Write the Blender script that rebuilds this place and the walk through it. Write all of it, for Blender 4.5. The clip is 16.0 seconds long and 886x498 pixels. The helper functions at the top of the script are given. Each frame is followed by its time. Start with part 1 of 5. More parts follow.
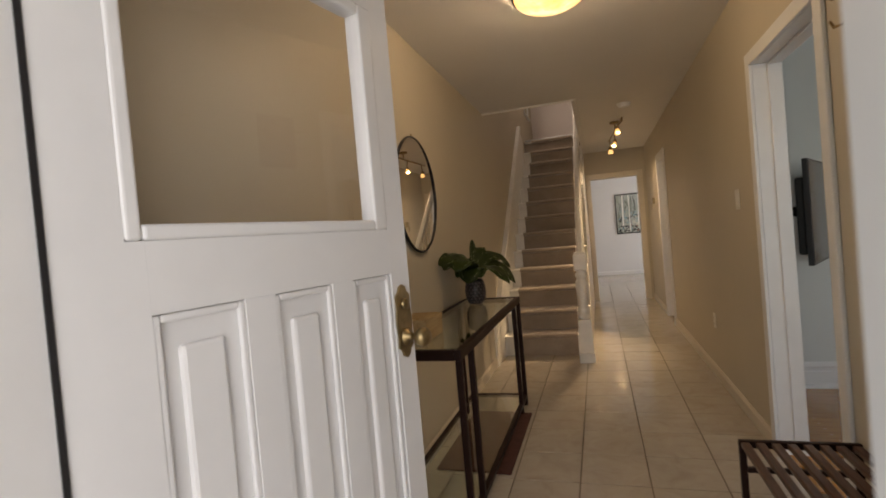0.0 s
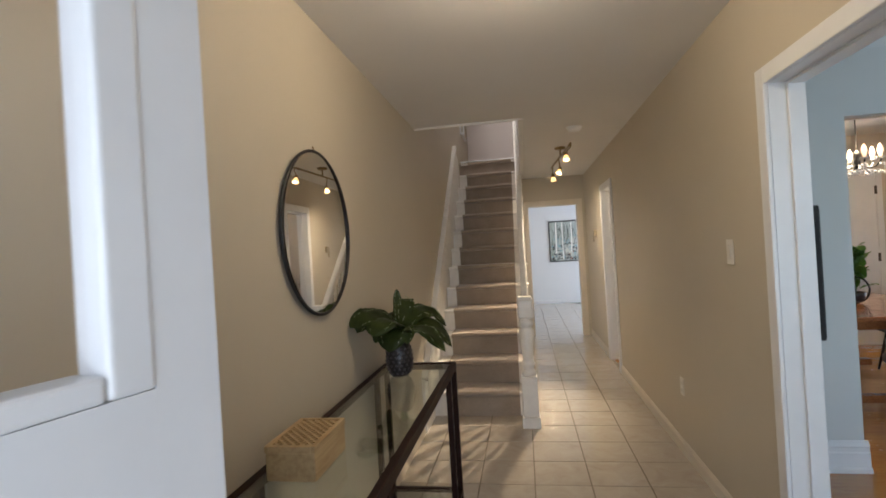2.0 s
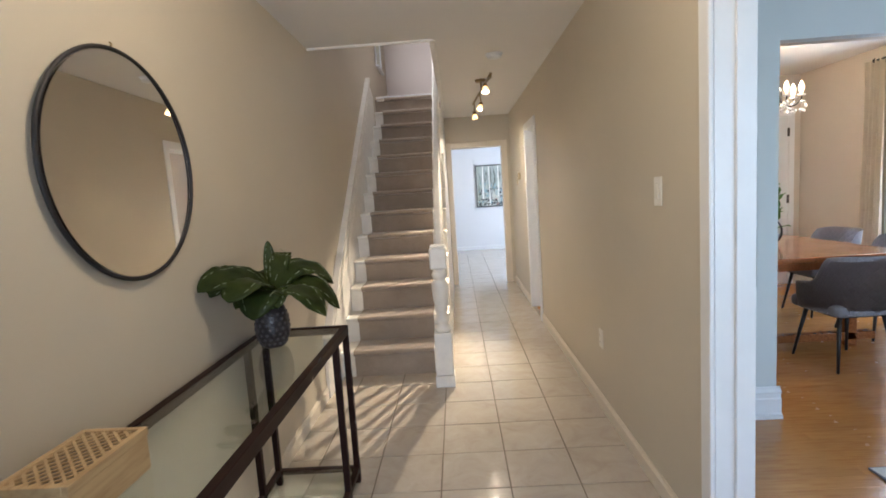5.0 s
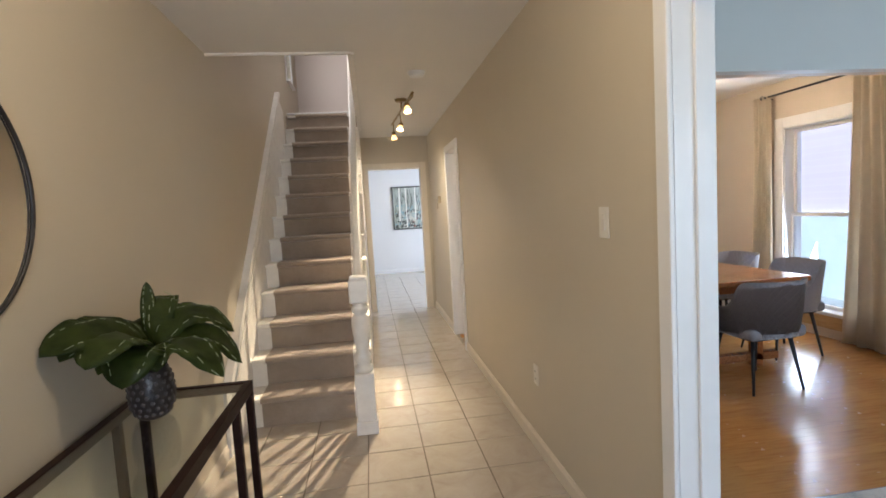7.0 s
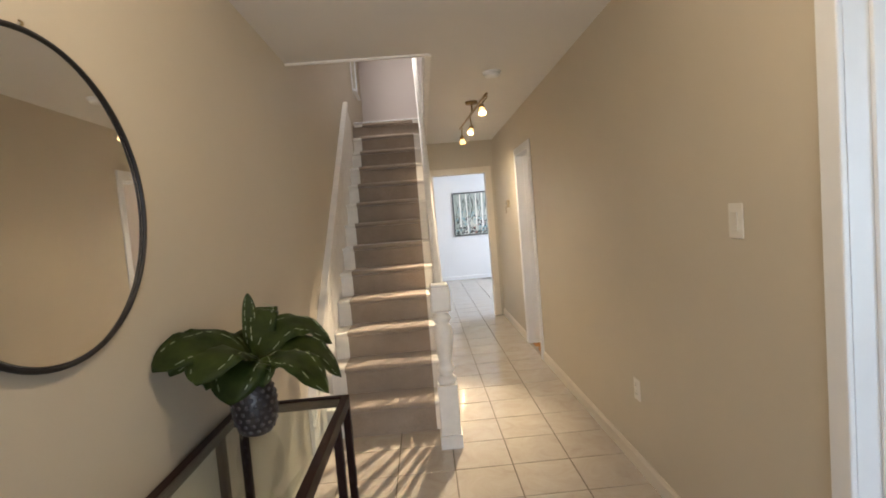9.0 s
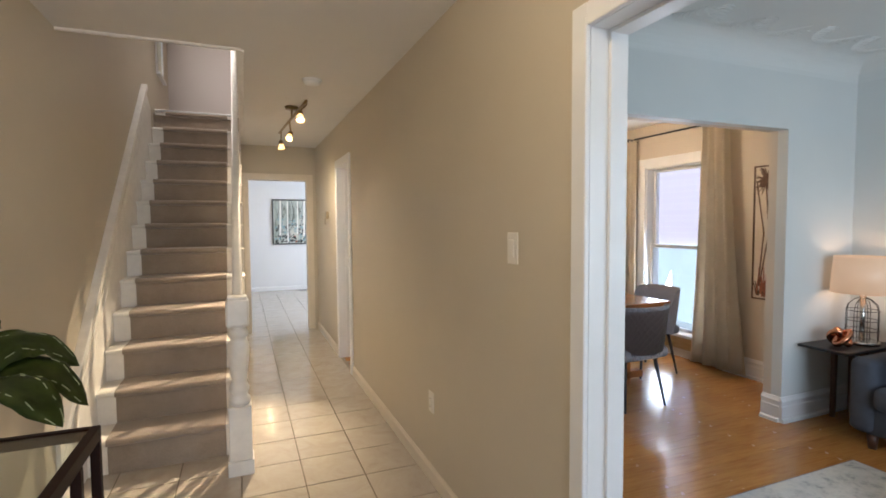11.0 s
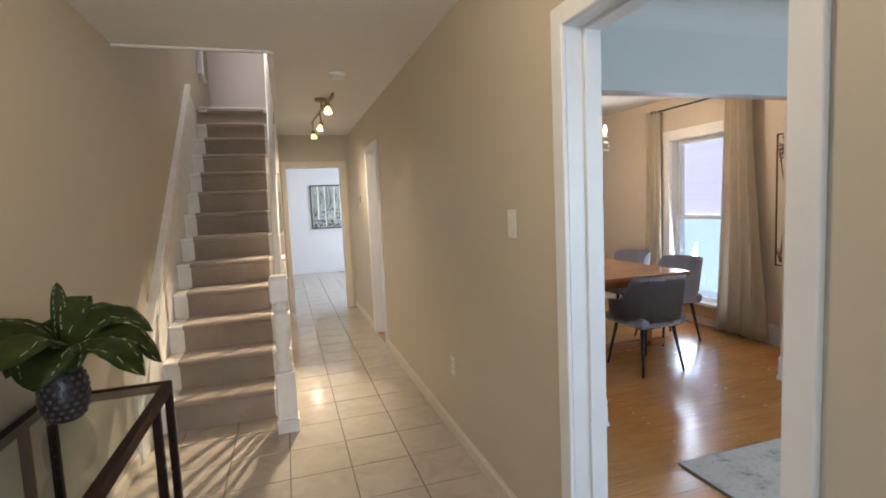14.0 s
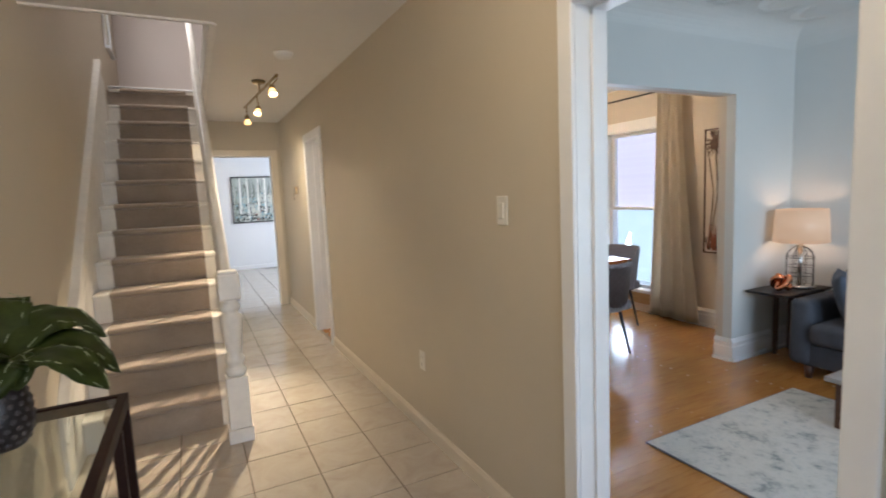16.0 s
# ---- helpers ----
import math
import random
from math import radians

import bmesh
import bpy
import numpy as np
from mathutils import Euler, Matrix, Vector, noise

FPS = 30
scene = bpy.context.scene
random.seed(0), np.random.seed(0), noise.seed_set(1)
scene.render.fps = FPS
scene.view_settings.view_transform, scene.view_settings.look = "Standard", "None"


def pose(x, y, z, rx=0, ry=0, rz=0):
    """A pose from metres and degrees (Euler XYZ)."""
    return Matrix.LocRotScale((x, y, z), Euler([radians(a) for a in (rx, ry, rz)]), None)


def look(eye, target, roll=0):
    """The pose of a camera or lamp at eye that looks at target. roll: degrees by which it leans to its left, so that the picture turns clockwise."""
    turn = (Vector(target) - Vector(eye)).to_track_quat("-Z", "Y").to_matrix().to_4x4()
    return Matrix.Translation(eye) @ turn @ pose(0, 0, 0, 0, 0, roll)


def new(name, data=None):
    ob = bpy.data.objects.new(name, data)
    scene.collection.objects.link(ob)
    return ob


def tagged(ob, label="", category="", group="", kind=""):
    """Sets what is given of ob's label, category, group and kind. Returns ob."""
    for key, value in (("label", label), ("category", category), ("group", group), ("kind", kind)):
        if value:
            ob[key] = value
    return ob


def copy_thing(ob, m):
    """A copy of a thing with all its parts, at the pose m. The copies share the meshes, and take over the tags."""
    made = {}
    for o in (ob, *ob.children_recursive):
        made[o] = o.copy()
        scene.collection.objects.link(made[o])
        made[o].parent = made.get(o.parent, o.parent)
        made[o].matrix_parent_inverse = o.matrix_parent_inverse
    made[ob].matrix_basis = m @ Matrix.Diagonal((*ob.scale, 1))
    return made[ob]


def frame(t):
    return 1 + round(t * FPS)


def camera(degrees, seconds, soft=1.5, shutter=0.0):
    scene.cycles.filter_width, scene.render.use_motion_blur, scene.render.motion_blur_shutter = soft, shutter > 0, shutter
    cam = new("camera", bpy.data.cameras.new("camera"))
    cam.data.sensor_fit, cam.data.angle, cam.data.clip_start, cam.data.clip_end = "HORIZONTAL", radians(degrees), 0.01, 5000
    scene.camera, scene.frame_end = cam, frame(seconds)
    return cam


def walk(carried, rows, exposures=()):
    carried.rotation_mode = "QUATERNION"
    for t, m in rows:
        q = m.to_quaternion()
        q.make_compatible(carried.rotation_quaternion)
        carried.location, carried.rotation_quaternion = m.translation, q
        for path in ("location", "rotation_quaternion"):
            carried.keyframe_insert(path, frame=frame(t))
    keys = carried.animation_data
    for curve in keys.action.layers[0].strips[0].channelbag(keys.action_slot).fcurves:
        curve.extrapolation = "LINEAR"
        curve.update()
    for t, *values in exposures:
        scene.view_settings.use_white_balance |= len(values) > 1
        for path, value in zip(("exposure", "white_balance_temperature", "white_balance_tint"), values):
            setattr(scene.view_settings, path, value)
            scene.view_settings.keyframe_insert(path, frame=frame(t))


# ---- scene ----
cam = camera(83.6, 16.0, soft=1.7, shutter=0.4)
PATH = [
    (0, (0.005, 2.578, 1.264), (-0.593, 4.486, 1.223), -5.0),
    (0.5, (-0.096, 2.786, 1.3), (-0.665, 4.703, 1.29), -5.5),
    (1, (-0.106, 3.063, 1.369), (-0.607, 5.0, 1.383), -5.3),
    (1.5, (-0.109, 3.212, 1.423), (-0.492, 5.175, 1.439), -4.4),
    (2, (-0.157, 3.383, 1.433), (-0.476, 5.357, 1.439), -3.4),
    (2.5, (-0.092, 3.555, 1.441), (-0.418, 5.528, 1.461), -2.8),
    (3, (-0.039, 3.646, 1.434), (-0.321, 5.626, 1.412), -3.0),
    (3.5, (-0.006, 3.681, 1.42), (-0.25, 5.663, 1.322), -3.4),
    (4, (0.036, 3.683, 1.402), (-0.144, 5.666, 1.218), -3.9),
    (4.2, (0.032, 3.695, 1.389), (-0.127, 5.676, 1.159), -4.0),
    (6.3, (-0.085, 4.118, 1.424), (0.112, 6.099, 1.231), -2.9),
    (6.5, (-0.081, 4.119, 1.428), (0.167, 6.095, 1.242), -2.9),
    (7, (-0.068, 4.153, 1.435), (0.217, 6.126, 1.271), -3.3),
    (7.5, (-0.064, 4.197, 1.43), (0.163, 6.177, 1.259), -4.2),
    (8, (-0.215, 4.271, 1.416), (-0.1, 6.264, 1.293), -4.8),
    (8.2, (-0.297, 4.279, 1.42), (-0.247, 6.275, 1.301), -5.0),
    (10.3, (-0.111, 4.338, 1.442), (0.333, 6.283, 1.303), -1.1),
    (10.5, (-0.121, 4.335, 1.442), (0.46, 6.245, 1.315), -0.8),
    (11, (-0.131, 4.299, 1.443), (0.618, 6.151, 1.338), -0.4),
    (11.5, (-0.092, 4.171, 1.46), (0.68, 6.014, 1.371), -0.8),
    (12, (-0.062, 4.079, 1.451), (0.713, 5.921, 1.364), -1.8),
    (12.5, (-0.056, 4.045, 1.447), (0.684, 5.902, 1.364), -2.8),
    (13, (-0.053, 4.041, 1.44), (0.644, 5.913, 1.34), -3.0),
    (13.5, (-0.067, 4.039, 1.452), (0.574, 5.93, 1.328), -2.9),
    (14, (-0.1, 4.019, 1.445), (0.498, 5.918, 1.262), -2.6),
    (14.5, (-0.203, 4.073, 1.426), (0.368, 5.979, 1.23), -2.5),
    (15, (-0.292, 4.15, 1.421), (0.317, 6.044, 1.214), -2.5),
    (15.5, (-0.344, 4.219, 1.417), (0.357, 6.08, 1.205), -2.6),
    (16, (-0.328, 4.222, 1.422), (0.566, 5.998, 1.203), -2.5),
]
EXPO = [(0.0, 0.05, 7300, 16), (0.5, 0.18, 8600, 19), (1.0, 0.34, 7000, 13), (1.5, 0.50, 5900, 10), (2.0, 0.66, 5750, 10), (3.0, 1.0, 5350, 10), (4.2, 1.3, 5300, 10), (6.3, 1.12, 5550, 10), (8.2, 1.14, 5750, 10), (10.3, 1.20, 5800, 10), (11.0, 1.07, 5800, 10), (12.0, 0.99, 5650, 10), (16.0, 1.05, 5650, 10)]
walk(cam, [(t, look(eye, target, roll)) for t, eye, target, roll in PATH], EXPO)

# ---- light ----
def sun_sky():
    world = bpy.data.worlds.new("world")
    scene.world = world
    world.use_nodes = True
    nt = world.node_tree
    nt.nodes.clear()
    sky = nt.nodes.new("ShaderNodeTexSky")
    sky.sky_type, sky.sun_disc = "NISHITA", False
    to_sun = Vector((-0.34, -0.66, 0.80)).normalized()
    sky.sun_elevation = math.asin(to_sun.z)
    sky.sun_rotation = math.atan2(to_sun.x, to_sun.y)
    bg = nt.nodes.new("ShaderNodeBackground")
    bg.inputs[1].default_value = 0.15
    out = nt.nodes.new("ShaderNodeOutputWorld")
    nt.links.new(sky.outputs[0], bg.inputs[0])
    nt.links.new(bg.outputs[0], out.inputs[0])
    lamp = bpy.data.lights.new("sun", "SUN")
    lamp.energy, lamp.angle, lamp.color = 3.4, radians(0.5), (1.0, 0.95, 0.87)
    new("sun", lamp).matrix_world = look(to_sun * 30, (0, 0, 0))


def opening_light(name, eye, target, w, h, watts, colour):
    """An area lamp that stands in for sky light at an opening."""
    lamp = bpy.data.lights.new(name, "AREA")
    lamp.shape, lamp.size, lamp.size_y, lamp.energy, lamp.color = "RECTANGLE", w, h, watts, colour
    new(name, lamp).matrix_world = look(eye, target)


def bulb(name, eye, target, watts, colour, cone, blend, radius):
    lamp = bpy.data.lights.new(name, "SPOT")
    lamp.energy, lamp.color, lamp.spot_size, lamp.spot_blend, lamp.shadow_soft_size = watts, colour, radians(cone), blend, radius
    new(name, lamp).matrix_world = look(eye, target)


DAY, WARM = (0.86, 0.93, 1.0), (1.0, 0.76, 0.47)
sun_sky()
# unseen fill lamp added outside the front doorway, in place of sky light
opening_light("entrance_light", (0.35, 0.75, 1.35), (-0.75, 6.0, 1.25), 2.4, 2.3, 56, (0.95, 0.97, 1.0))
opening_light("living_window_light", (2.5, 2.96, 1.35), (2.5, 6.0, 1.2), 2.0, 1.5, 14.5, (0.84, 0.94, 1.0))
opening_light("kitchen_window_light", (3.02, 13.5, 1.5), (0.0, 13.5, 1.0), 2.4, 1.5, 40, (0.95, 0.97, 1.0))
# narrow sky fill at the window's edge, doubling as the sunlit strip beside the curtain
opening_light("dining_window_light", (4.205, 8.54, 1.16), (2.0, 8.2, 1.0), 0.28, 1.70, 8, DAY)
# warm fill lamp added at the unseen window_3 to light treads and stairwell
opening_light("landing_window_light", (-1.06, 10.22, 3.935), (0.2, 10.5, 2.7), 1.1, 0.58, 22, (1.0, 0.86, 0.72))
bulb("track_bulb_a", (0.287, 8.075, 2.150), (0.10, 7.6, 0.0), 6, WARM, 105, 1.0, 0.02)
bulb("track_bulb_b", (0.265, 8.94, 2.150), (-0.42, 7.74, 0.2), 175, WARM, 58, 0.9, 0.008)
bulb("track_bulb_c", (0.262, 9.57, 2.150), (0.45, 10.4, 0.0), 27, WARM, 165, 1.0, 0.02)
point = bpy.data.lights.new("table_lamp_bulb", "POINT")
point.energy, point.color, point.shadow_soft_size = 1.0, (1.0, 0.60, 0.34), 0.04
new("table_lamp_bulb", point).location = (3.93, 6.415, 1.06)
point = bpy.data.lights.new("chandelier_glow", "POINT")
point.energy, point.color, point.shadow_soft_size = 23.0, (1.0, 0.72, 0.42), 0.12
new("chandelier_glow", point).location = (2.80, 8.30, 2.16)
point = bpy.data.lights.new("dome_bulb", "POINT")
point.energy, point.color, point.shadow_soft_size = 15.5, (1.0, 0.76, 0.49), 0.05
new("dome_bulb", point).location = (-0.13, 5.16, 2.405)

# ---- materials ----
def nodes(name):
    mat = bpy.data.materials.new(name)
    mat.use_nodes = True
    nt = mat.node_tree
    return mat, nt, nt.nodes["Principled BSDF"]


def ramp_of(nt, fac, stops):
    r = nt.nodes.new("ShaderNodeValToRGB")
    e = r.color_ramp.elements
    while len(e) < len(stops):
        e.new(0.5)
    for k, (p, c) in enumerate(stops):
        e[k].position, e[k].color = p, (*c, 1)
    nt.links.new(fac, r.inputs[0])
    return r.outputs[0]


def noise_of(nt, scale, detail=4, rough=0.55, stretch=(1, 1, 1), source="Object"):
    tc = nt.nodes.new("ShaderNodeTexCoord")
    mp = nt.nodes.new("ShaderNodeMapping")
    mp.inputs["Scale"].default_value = stretch
    n = nt.nodes.new("ShaderNodeTexNoise")
    n.inputs["Scale"].default_value, n.inputs["Detail"].default_value, n.inputs["Roughness"].default_value = scale, detail, rough
    nt.links.new(tc.outputs[source], mp.inputs[0])
    nt.links.new(mp.outputs[0], n.inputs["Vector"])
    return n.outputs["Fac"]


def bump_of(nt, bsdf, height, strength, distance):
    b = nt.nodes.new("ShaderNodeBump")
    b.inputs["Strength"].default_value, b.inputs["Distance"].default_value = strength, distance
    nt.links.new(height, b.inputs["Height"])
    nt.links.new(b.outputs[0], bsdf.inputs["Normal"])


def shade(c, k):
    return tuple(min(1.0, v * k) for v in c)


def plain(name, colour, rough=0.6, metal=0.0, vary=0.08, scale=6.0, fine=180.0, bump=0.15, dist=0.001, stretch=(1, 1, 1), coat=0.0):
    """Paint, plastic, metal, cloth: two scales of variation and a fine relief."""
    mat, nt, b = nodes(name)
    big = noise_of(nt, scale, 5, 0.6, stretch)
    col = ramp_of(nt, big, [(0.25, shade(colour, 1 - vary)), (0.75, shade(colour, 1 + vary))])
    nt.links.new(col, b.inputs["Base Color"])
    b.inputs["Roughness"].default_value, b.inputs["Metallic"].default_value = rough, metal
    b.inputs["Coat Weight"].default_value = coat
    bump_of(nt, b, noise_of(nt, fine, 3, 0.6, stretch), bump, dist)
    return mat


def wood(name, light, dark, rough=0.35, grain=9.0, stretch=(1, 12, 12), coat=0.0, per_piece=0.0):
    mat, nt, b = nodes(name)
    g = noise_of(nt, grain, 6, 0.62, stretch)
    col = ramp_of(nt, g, [(0.3, dark), (0.52, shade(light, 0.9)), (0.72, light)])
    if per_piece:
        info = nt.nodes.new("ShaderNodeObjectInfo")
        hsv = nt.nodes.new("ShaderNodeHueSaturation")
        m = nt.nodes.new("ShaderNodeMapRange")
        m.inputs["To Min"].default_value, m.inputs["To Max"].default_value = 1 - per_piece, 1 + per_piece
        nt.links.new(info.outputs["Random"], m.inputs["Value"])
        nt.links.new(m.outputs[0], hsv.inputs["Value"])
        nt.links.new(col, hsv.inputs["Color"])
        col = hsv.outputs[0]
    nt.links.new(col, b.inputs["Base Color"])
    b.inputs["Coat Weight"].default_value, b.inputs["Coat Roughness"].default_value = coat, 0.15
    rr = ramp_of(nt, noise_of(nt, 5, 3), [(0.3, (rough - 0.06,) * 3), (0.7, (rough + 0.08,) * 3)])
    nt.links.new(rr, b.inputs["Roughness"])
    bump_of(nt, b, g, 0.12, 0.001)
    return mat


def tile_material():
    mat, nt, b = nodes("ceramic_tile")
    cloud = noise_of(nt, 3.2, 8, 0.68, source="Generated")
    info = nt.nodes.new("ShaderNodeObjectInfo")
    tc = nt.nodes.new("ShaderNodeTexCoord")
    add = nt.nodes.new("ShaderNodeVectorMath")
    mul = nt.nodes.new("ShaderNodeVectorMath")
    mul.operation, mul.inputs[1].default_value = "MULTIPLY", (37, 91, 13)
    nt.links.new(info.outputs["Random"], mul.inputs[0])
    nt.links.new(tc.outputs["Object"], add.inputs[0])
    nt.links.new(mul.outputs[0], add.inputs[1])
    n = nt.nodes.new("ShaderNodeTexNoise")
    n.inputs["Scale"].default_value, n.inputs["Detail"].default_value, n.inputs["Roughness"].default_value = 5.5, 8, 0.66
    n.inputs["Distortion"].default_value = 1.2
    nt.links.new(add.outputs[0], n.inputs["Vector"])
    col = ramp_of(nt, n.outputs["Fac"], [(0.28, (0.42, 0.365, 0.295)), (0.46, (0.48, 0.425, 0.355)), (0.62, (0.51, 0.46, 0.39)), (0.8, (0.545, 0.50, 0.43))])
    nt.links.new(col, b.inputs["Base Color"])
    rr = ramp_of(nt, cloud, [(0.3, (0.075,) * 3), (0.7, (0.14,) * 3)])
    nt.links.new(rr, b.inputs["Roughness"])
    b.inputs["IOR"].default_value = 1.62
    bump_of(nt, b, noise_of(nt, 9, 2, stretch=(0.35, 1.5, 1)), 0.45, 0.002)
    return mat


def glass(name, tint=(1, 1, 1), rough=0.0):
    mat, nt, b = nodes(name)
    b.inputs["Base Color"].default_value = (*tint, 1)
    b.inputs["Transmission Weight"].default_value, b.inputs["Roughness"].default_value, b.inputs["IOR"].default_value = 1.0, rough, 1.45
    return mat


def lit(name, colour, strength, base=(0.8, 0.8, 0.8)):
    mat, nt, b = nodes(name)
    b.inputs["Base Color"].default_value = (*base, 1)
    b.inputs["Emission Color"].default_value, b.inputs["Emission Strength"].default_value = (*colour, 1), strength
    b.inputs["Roughness"].default_value = 0.4
    return mat


def lit_alabaster():
    mat, nt, b = nodes("lit_alabaster_glass")
    n = noise_of(nt, 9, 5, 0.6)
    col = ramp_of(nt, n, [(0.3, (1.0, 0.52, 0.16)), (0.55, (1.0, 0.72, 0.34)), (0.75, (1.0, 0.85, 0.55))])
    nt.links.new(col, b.inputs["Emission Color"])
    nt.links.new(col, b.inputs["Base Color"])
    b.inputs["Emission Strength"].default_value, b.inputs["Roughness"].default_value = 1.5, 0.25
    return mat


def carpet_material():
    mat, nt, b = nodes("carpet_pile")
    col = ramp_of(nt, noise_of(nt, 3.0, 6, 0.7), [(0.3, (0.272, 0.219, 0.172)), (0.7, (0.375, 0.306, 0.243))])
    fine = noise_of(nt, 260, 3, 0.7)
    mix = nt.nodes.new("ShaderNodeMix")
    mix.data_type, mix.blend_type, mix.inputs["Factor"].default_value = "RGBA", "MULTIPLY", 0.6
    nt.links.new(col, mix.inputs["A"])
    nt.links.new(ramp_of(nt, fine, [(0.3, (0.6, 0.6, 0.6)), (0.7, (1.25, 1.25, 1.25))]), mix.inputs["B"])
    nt.links.new(mix.outputs["Result"], b.inputs["Base Color"])
    b.inputs["Roughness"].default_value, b.inputs["Sheen Weight"].default_value = 0.95, 0.3
    bump_of(nt, b, fine, 0.7, 0.004)
    return mat


def quilted_cloth():
    mat, nt, b = nodes("quilted_grey_cloth")
    col = ramp_of(nt, noise_of(nt, 300, 3, 0.7), [(0.3, (0.19, 0.185, 0.207)), (0.7, (0.30, 0.292, 0.322))])
    nt.links.new(col, b.inputs["Base Color"])
    b.inputs["Roughness"].default_value, b.inputs["Sheen Weight"].default_value = 0.9, 0.4
    tc = nt.nodes.new("ShaderNodeTexCoord")
    heights = []
    for turn in (45, -45):
        mp = nt.nodes.new("ShaderNodeMapping")
        mp.inputs["Rotation"].default_value = (0, 0, radians(turn))
        w = nt.nodes.new("ShaderNodeTexWave")
        w.wave_profile = "SIN"
        w.inputs["Scale"].default_value = 6.0
        nt.links.new(tc.outputs["UV"], mp.inputs[0])
        nt.links.new(mp.outputs[0], w.inputs["Vector"])
        p = nt.nodes.new("ShaderNodeMath")
        p.operation, p.inputs[1].default_value = "POWER", 0.25
        nt.links.new(w.outputs["Fac"], p.inputs[0])
        heights.append(p.outputs[0])
    m = nt.nodes.new("ShaderNodeMath")
    m.operation = "MINIMUM"
    nt.links.new(heights[0], m.inputs[0])
    nt.links.new(heights[1], m.inputs[1])
    bump_of(nt, b, m.outputs[0], 0.8, 0.005)
    return mat


def leaf_material(name, dark, mid):
    mat, nt, b = nodes(name)
    col = ramp_of(nt, noise_of(nt, 14, 5, 0.6), [(0.3, dark), (0.7, mid)])
    nt.links.new(col, b.inputs["Base Color"])
    b.inputs["Roughness"].default_value, b.inputs["Specular IOR Level"].default_value = 0.42, 0.35
    bump_of(nt, b, noise_of(nt, 60, 3), 0.2, 0.002)
    return mat


def rug_material():
    mat, nt, b = nodes("mottled_grey_rug")
    a = noise_of(nt, 6.5, 9, 0.78)
    col = ramp_of(nt, a, [(0.36, (0.21, 0.23, 0.24)), (0.46, (0.50, 0.50, 0.48)), (0.56, (0.60, 0.59, 0.56)), (0.66, (0.36, 0.39, 0.40))])
    nt.links.new(col, b.inputs["Base Color"])
    b.inputs["Roughness"].default_value = 0.95
    bump_of(nt, b, noise_of(nt, 320, 3, 0.7), 0.6, 0.003)
    return mat


def birch_canvas():
    """Painted birch wood: pale sky, teal and rust ground."""
    mat, nt, b = nodes("painted_canvas")
    up = noise_of(nt, 3.5, 7, 0.7, (1, 1, 0.35))
    col = ramp_of(nt, up, [(0.34, (0.06, 0.07, 0.05)), (0.42, (0.34, 0.38, 0.33)), (0.52, (0.46, 0.50, 0.47)), (0.62, (0.62, 0.60, 0.50)), (0.72, (0.16, 0.15, 0.06))])
    nt.links.new(col, b.inputs["Base Color"])
    b.inputs["Roughness"].default_value = 0.6
    bump_of(nt, b, noise_of(nt, 120, 4), 0.3, 0.001)
    return mat


def brick_wall_far():
    mat, nt, b = nodes("far_brick")
    tc = nt.nodes.new("ShaderNodeTexCoord")
    mp = nt.nodes.new("ShaderNodeMapping")
    mp.inputs["Rotation"].default_value = (radians(90), 0, radians(90))
    br = nt.nodes.new("ShaderNodeTexBrick")
    br.inputs["Scale"].default_value = 4.5
    br.inputs["Color1"].default_value, br.inputs["Color2"].default_value, br.inputs["Mortar"].default_value = (0.70, 0.62, 0.70, 1), (0.67, 0.59, 0.68, 1), (0.72, 0.66, 0.73, 1)
    nt.links.new(tc.outputs["Object"], mp.inputs[0])
    nt.links.new(mp.outputs[0], br.inputs["Vector"])
    nt.links.new(br.outputs["Color"], b.inputs["Base Color"])
    b.inputs["Roughness"].default_value = 0.9
    return mat


M_HALL = plain("taupe_wall_paint", (0.545, 0.487, 0.383), 0.5, vary=0.03, scale=1.2, fine=90, bump=0.12)
M_CEIL = plain("white_ceiling_paint", (0.74, 0.72, 0.69), 0.75, vary=0.03, scale=1.0, fine=70, bump=0.2)
M_DOOR = plain("white_door_paint", (0.71, 0.71, 0.715), 0.35, vary=0.04, scale=5, fine=40, bump=0.1)
M_WHITE = plain("white_gloss_trim", (0.78, 0.785, 0.79), 0.32, vary=0.04, scale=5, fine=40, bump=0.1)
M_WORN = plain("worn_white_paint", (0.80, 0.77, 0.72), 0.4, vary=0.08, scale=12, fine=60, bump=0.2)
M_CREAM = plain("cream_trim_paint", (0.70, 0.63, 0.52), 0.4, vary=0.04, scale=5, fine=60, bump=0.1)
M_GREY = plain("pale_grey_wall_paint", (0.64, 0.665, 0.655), 0.55, vary=0.03, scale=1.2, fine=90, bump=0.12)
M_DINING = plain("warm_beige_wall_paint", (0.60, 0.53, 0.44), 0.55, vary=0.03, scale=1.2, fine=90, bump=0.12)
M_PLASTER = plain("swirled_ceiling_plaster", (0.67, 0.695, 0.685), 0.5, vary=0.02, scale=2, fine=30, bump=0.25, dist=0.002)
M_KITCHEN = plain("white_kitchen_wall", (0.76, 0.77, 0.78), 0.55, vary=0.03, scale=1.2)
M_UP = plain("mauve_landing_paint", (0.57, 0.51, 0.48), 0.55, vary=0.03, scale=1.2)
M_TILE = tile_material()
M_GROUT = plain("tile_grout", (0.20, 0.16, 0.12), 0.9, vary=0.2, scale=8)
M_OAK = wood("oak_strip_floor", (0.50, 0.235, 0.062), (0.36, 0.15, 0.034), 0.22, 3.5, (1.2, 14, 14), coat=0.33, per_piece=0.09)
M_SUBFLOOR = plain("dark_floor_joint", (0.10, 0.045, 0.018), 0.7)
M_CARPET = carpet_material()
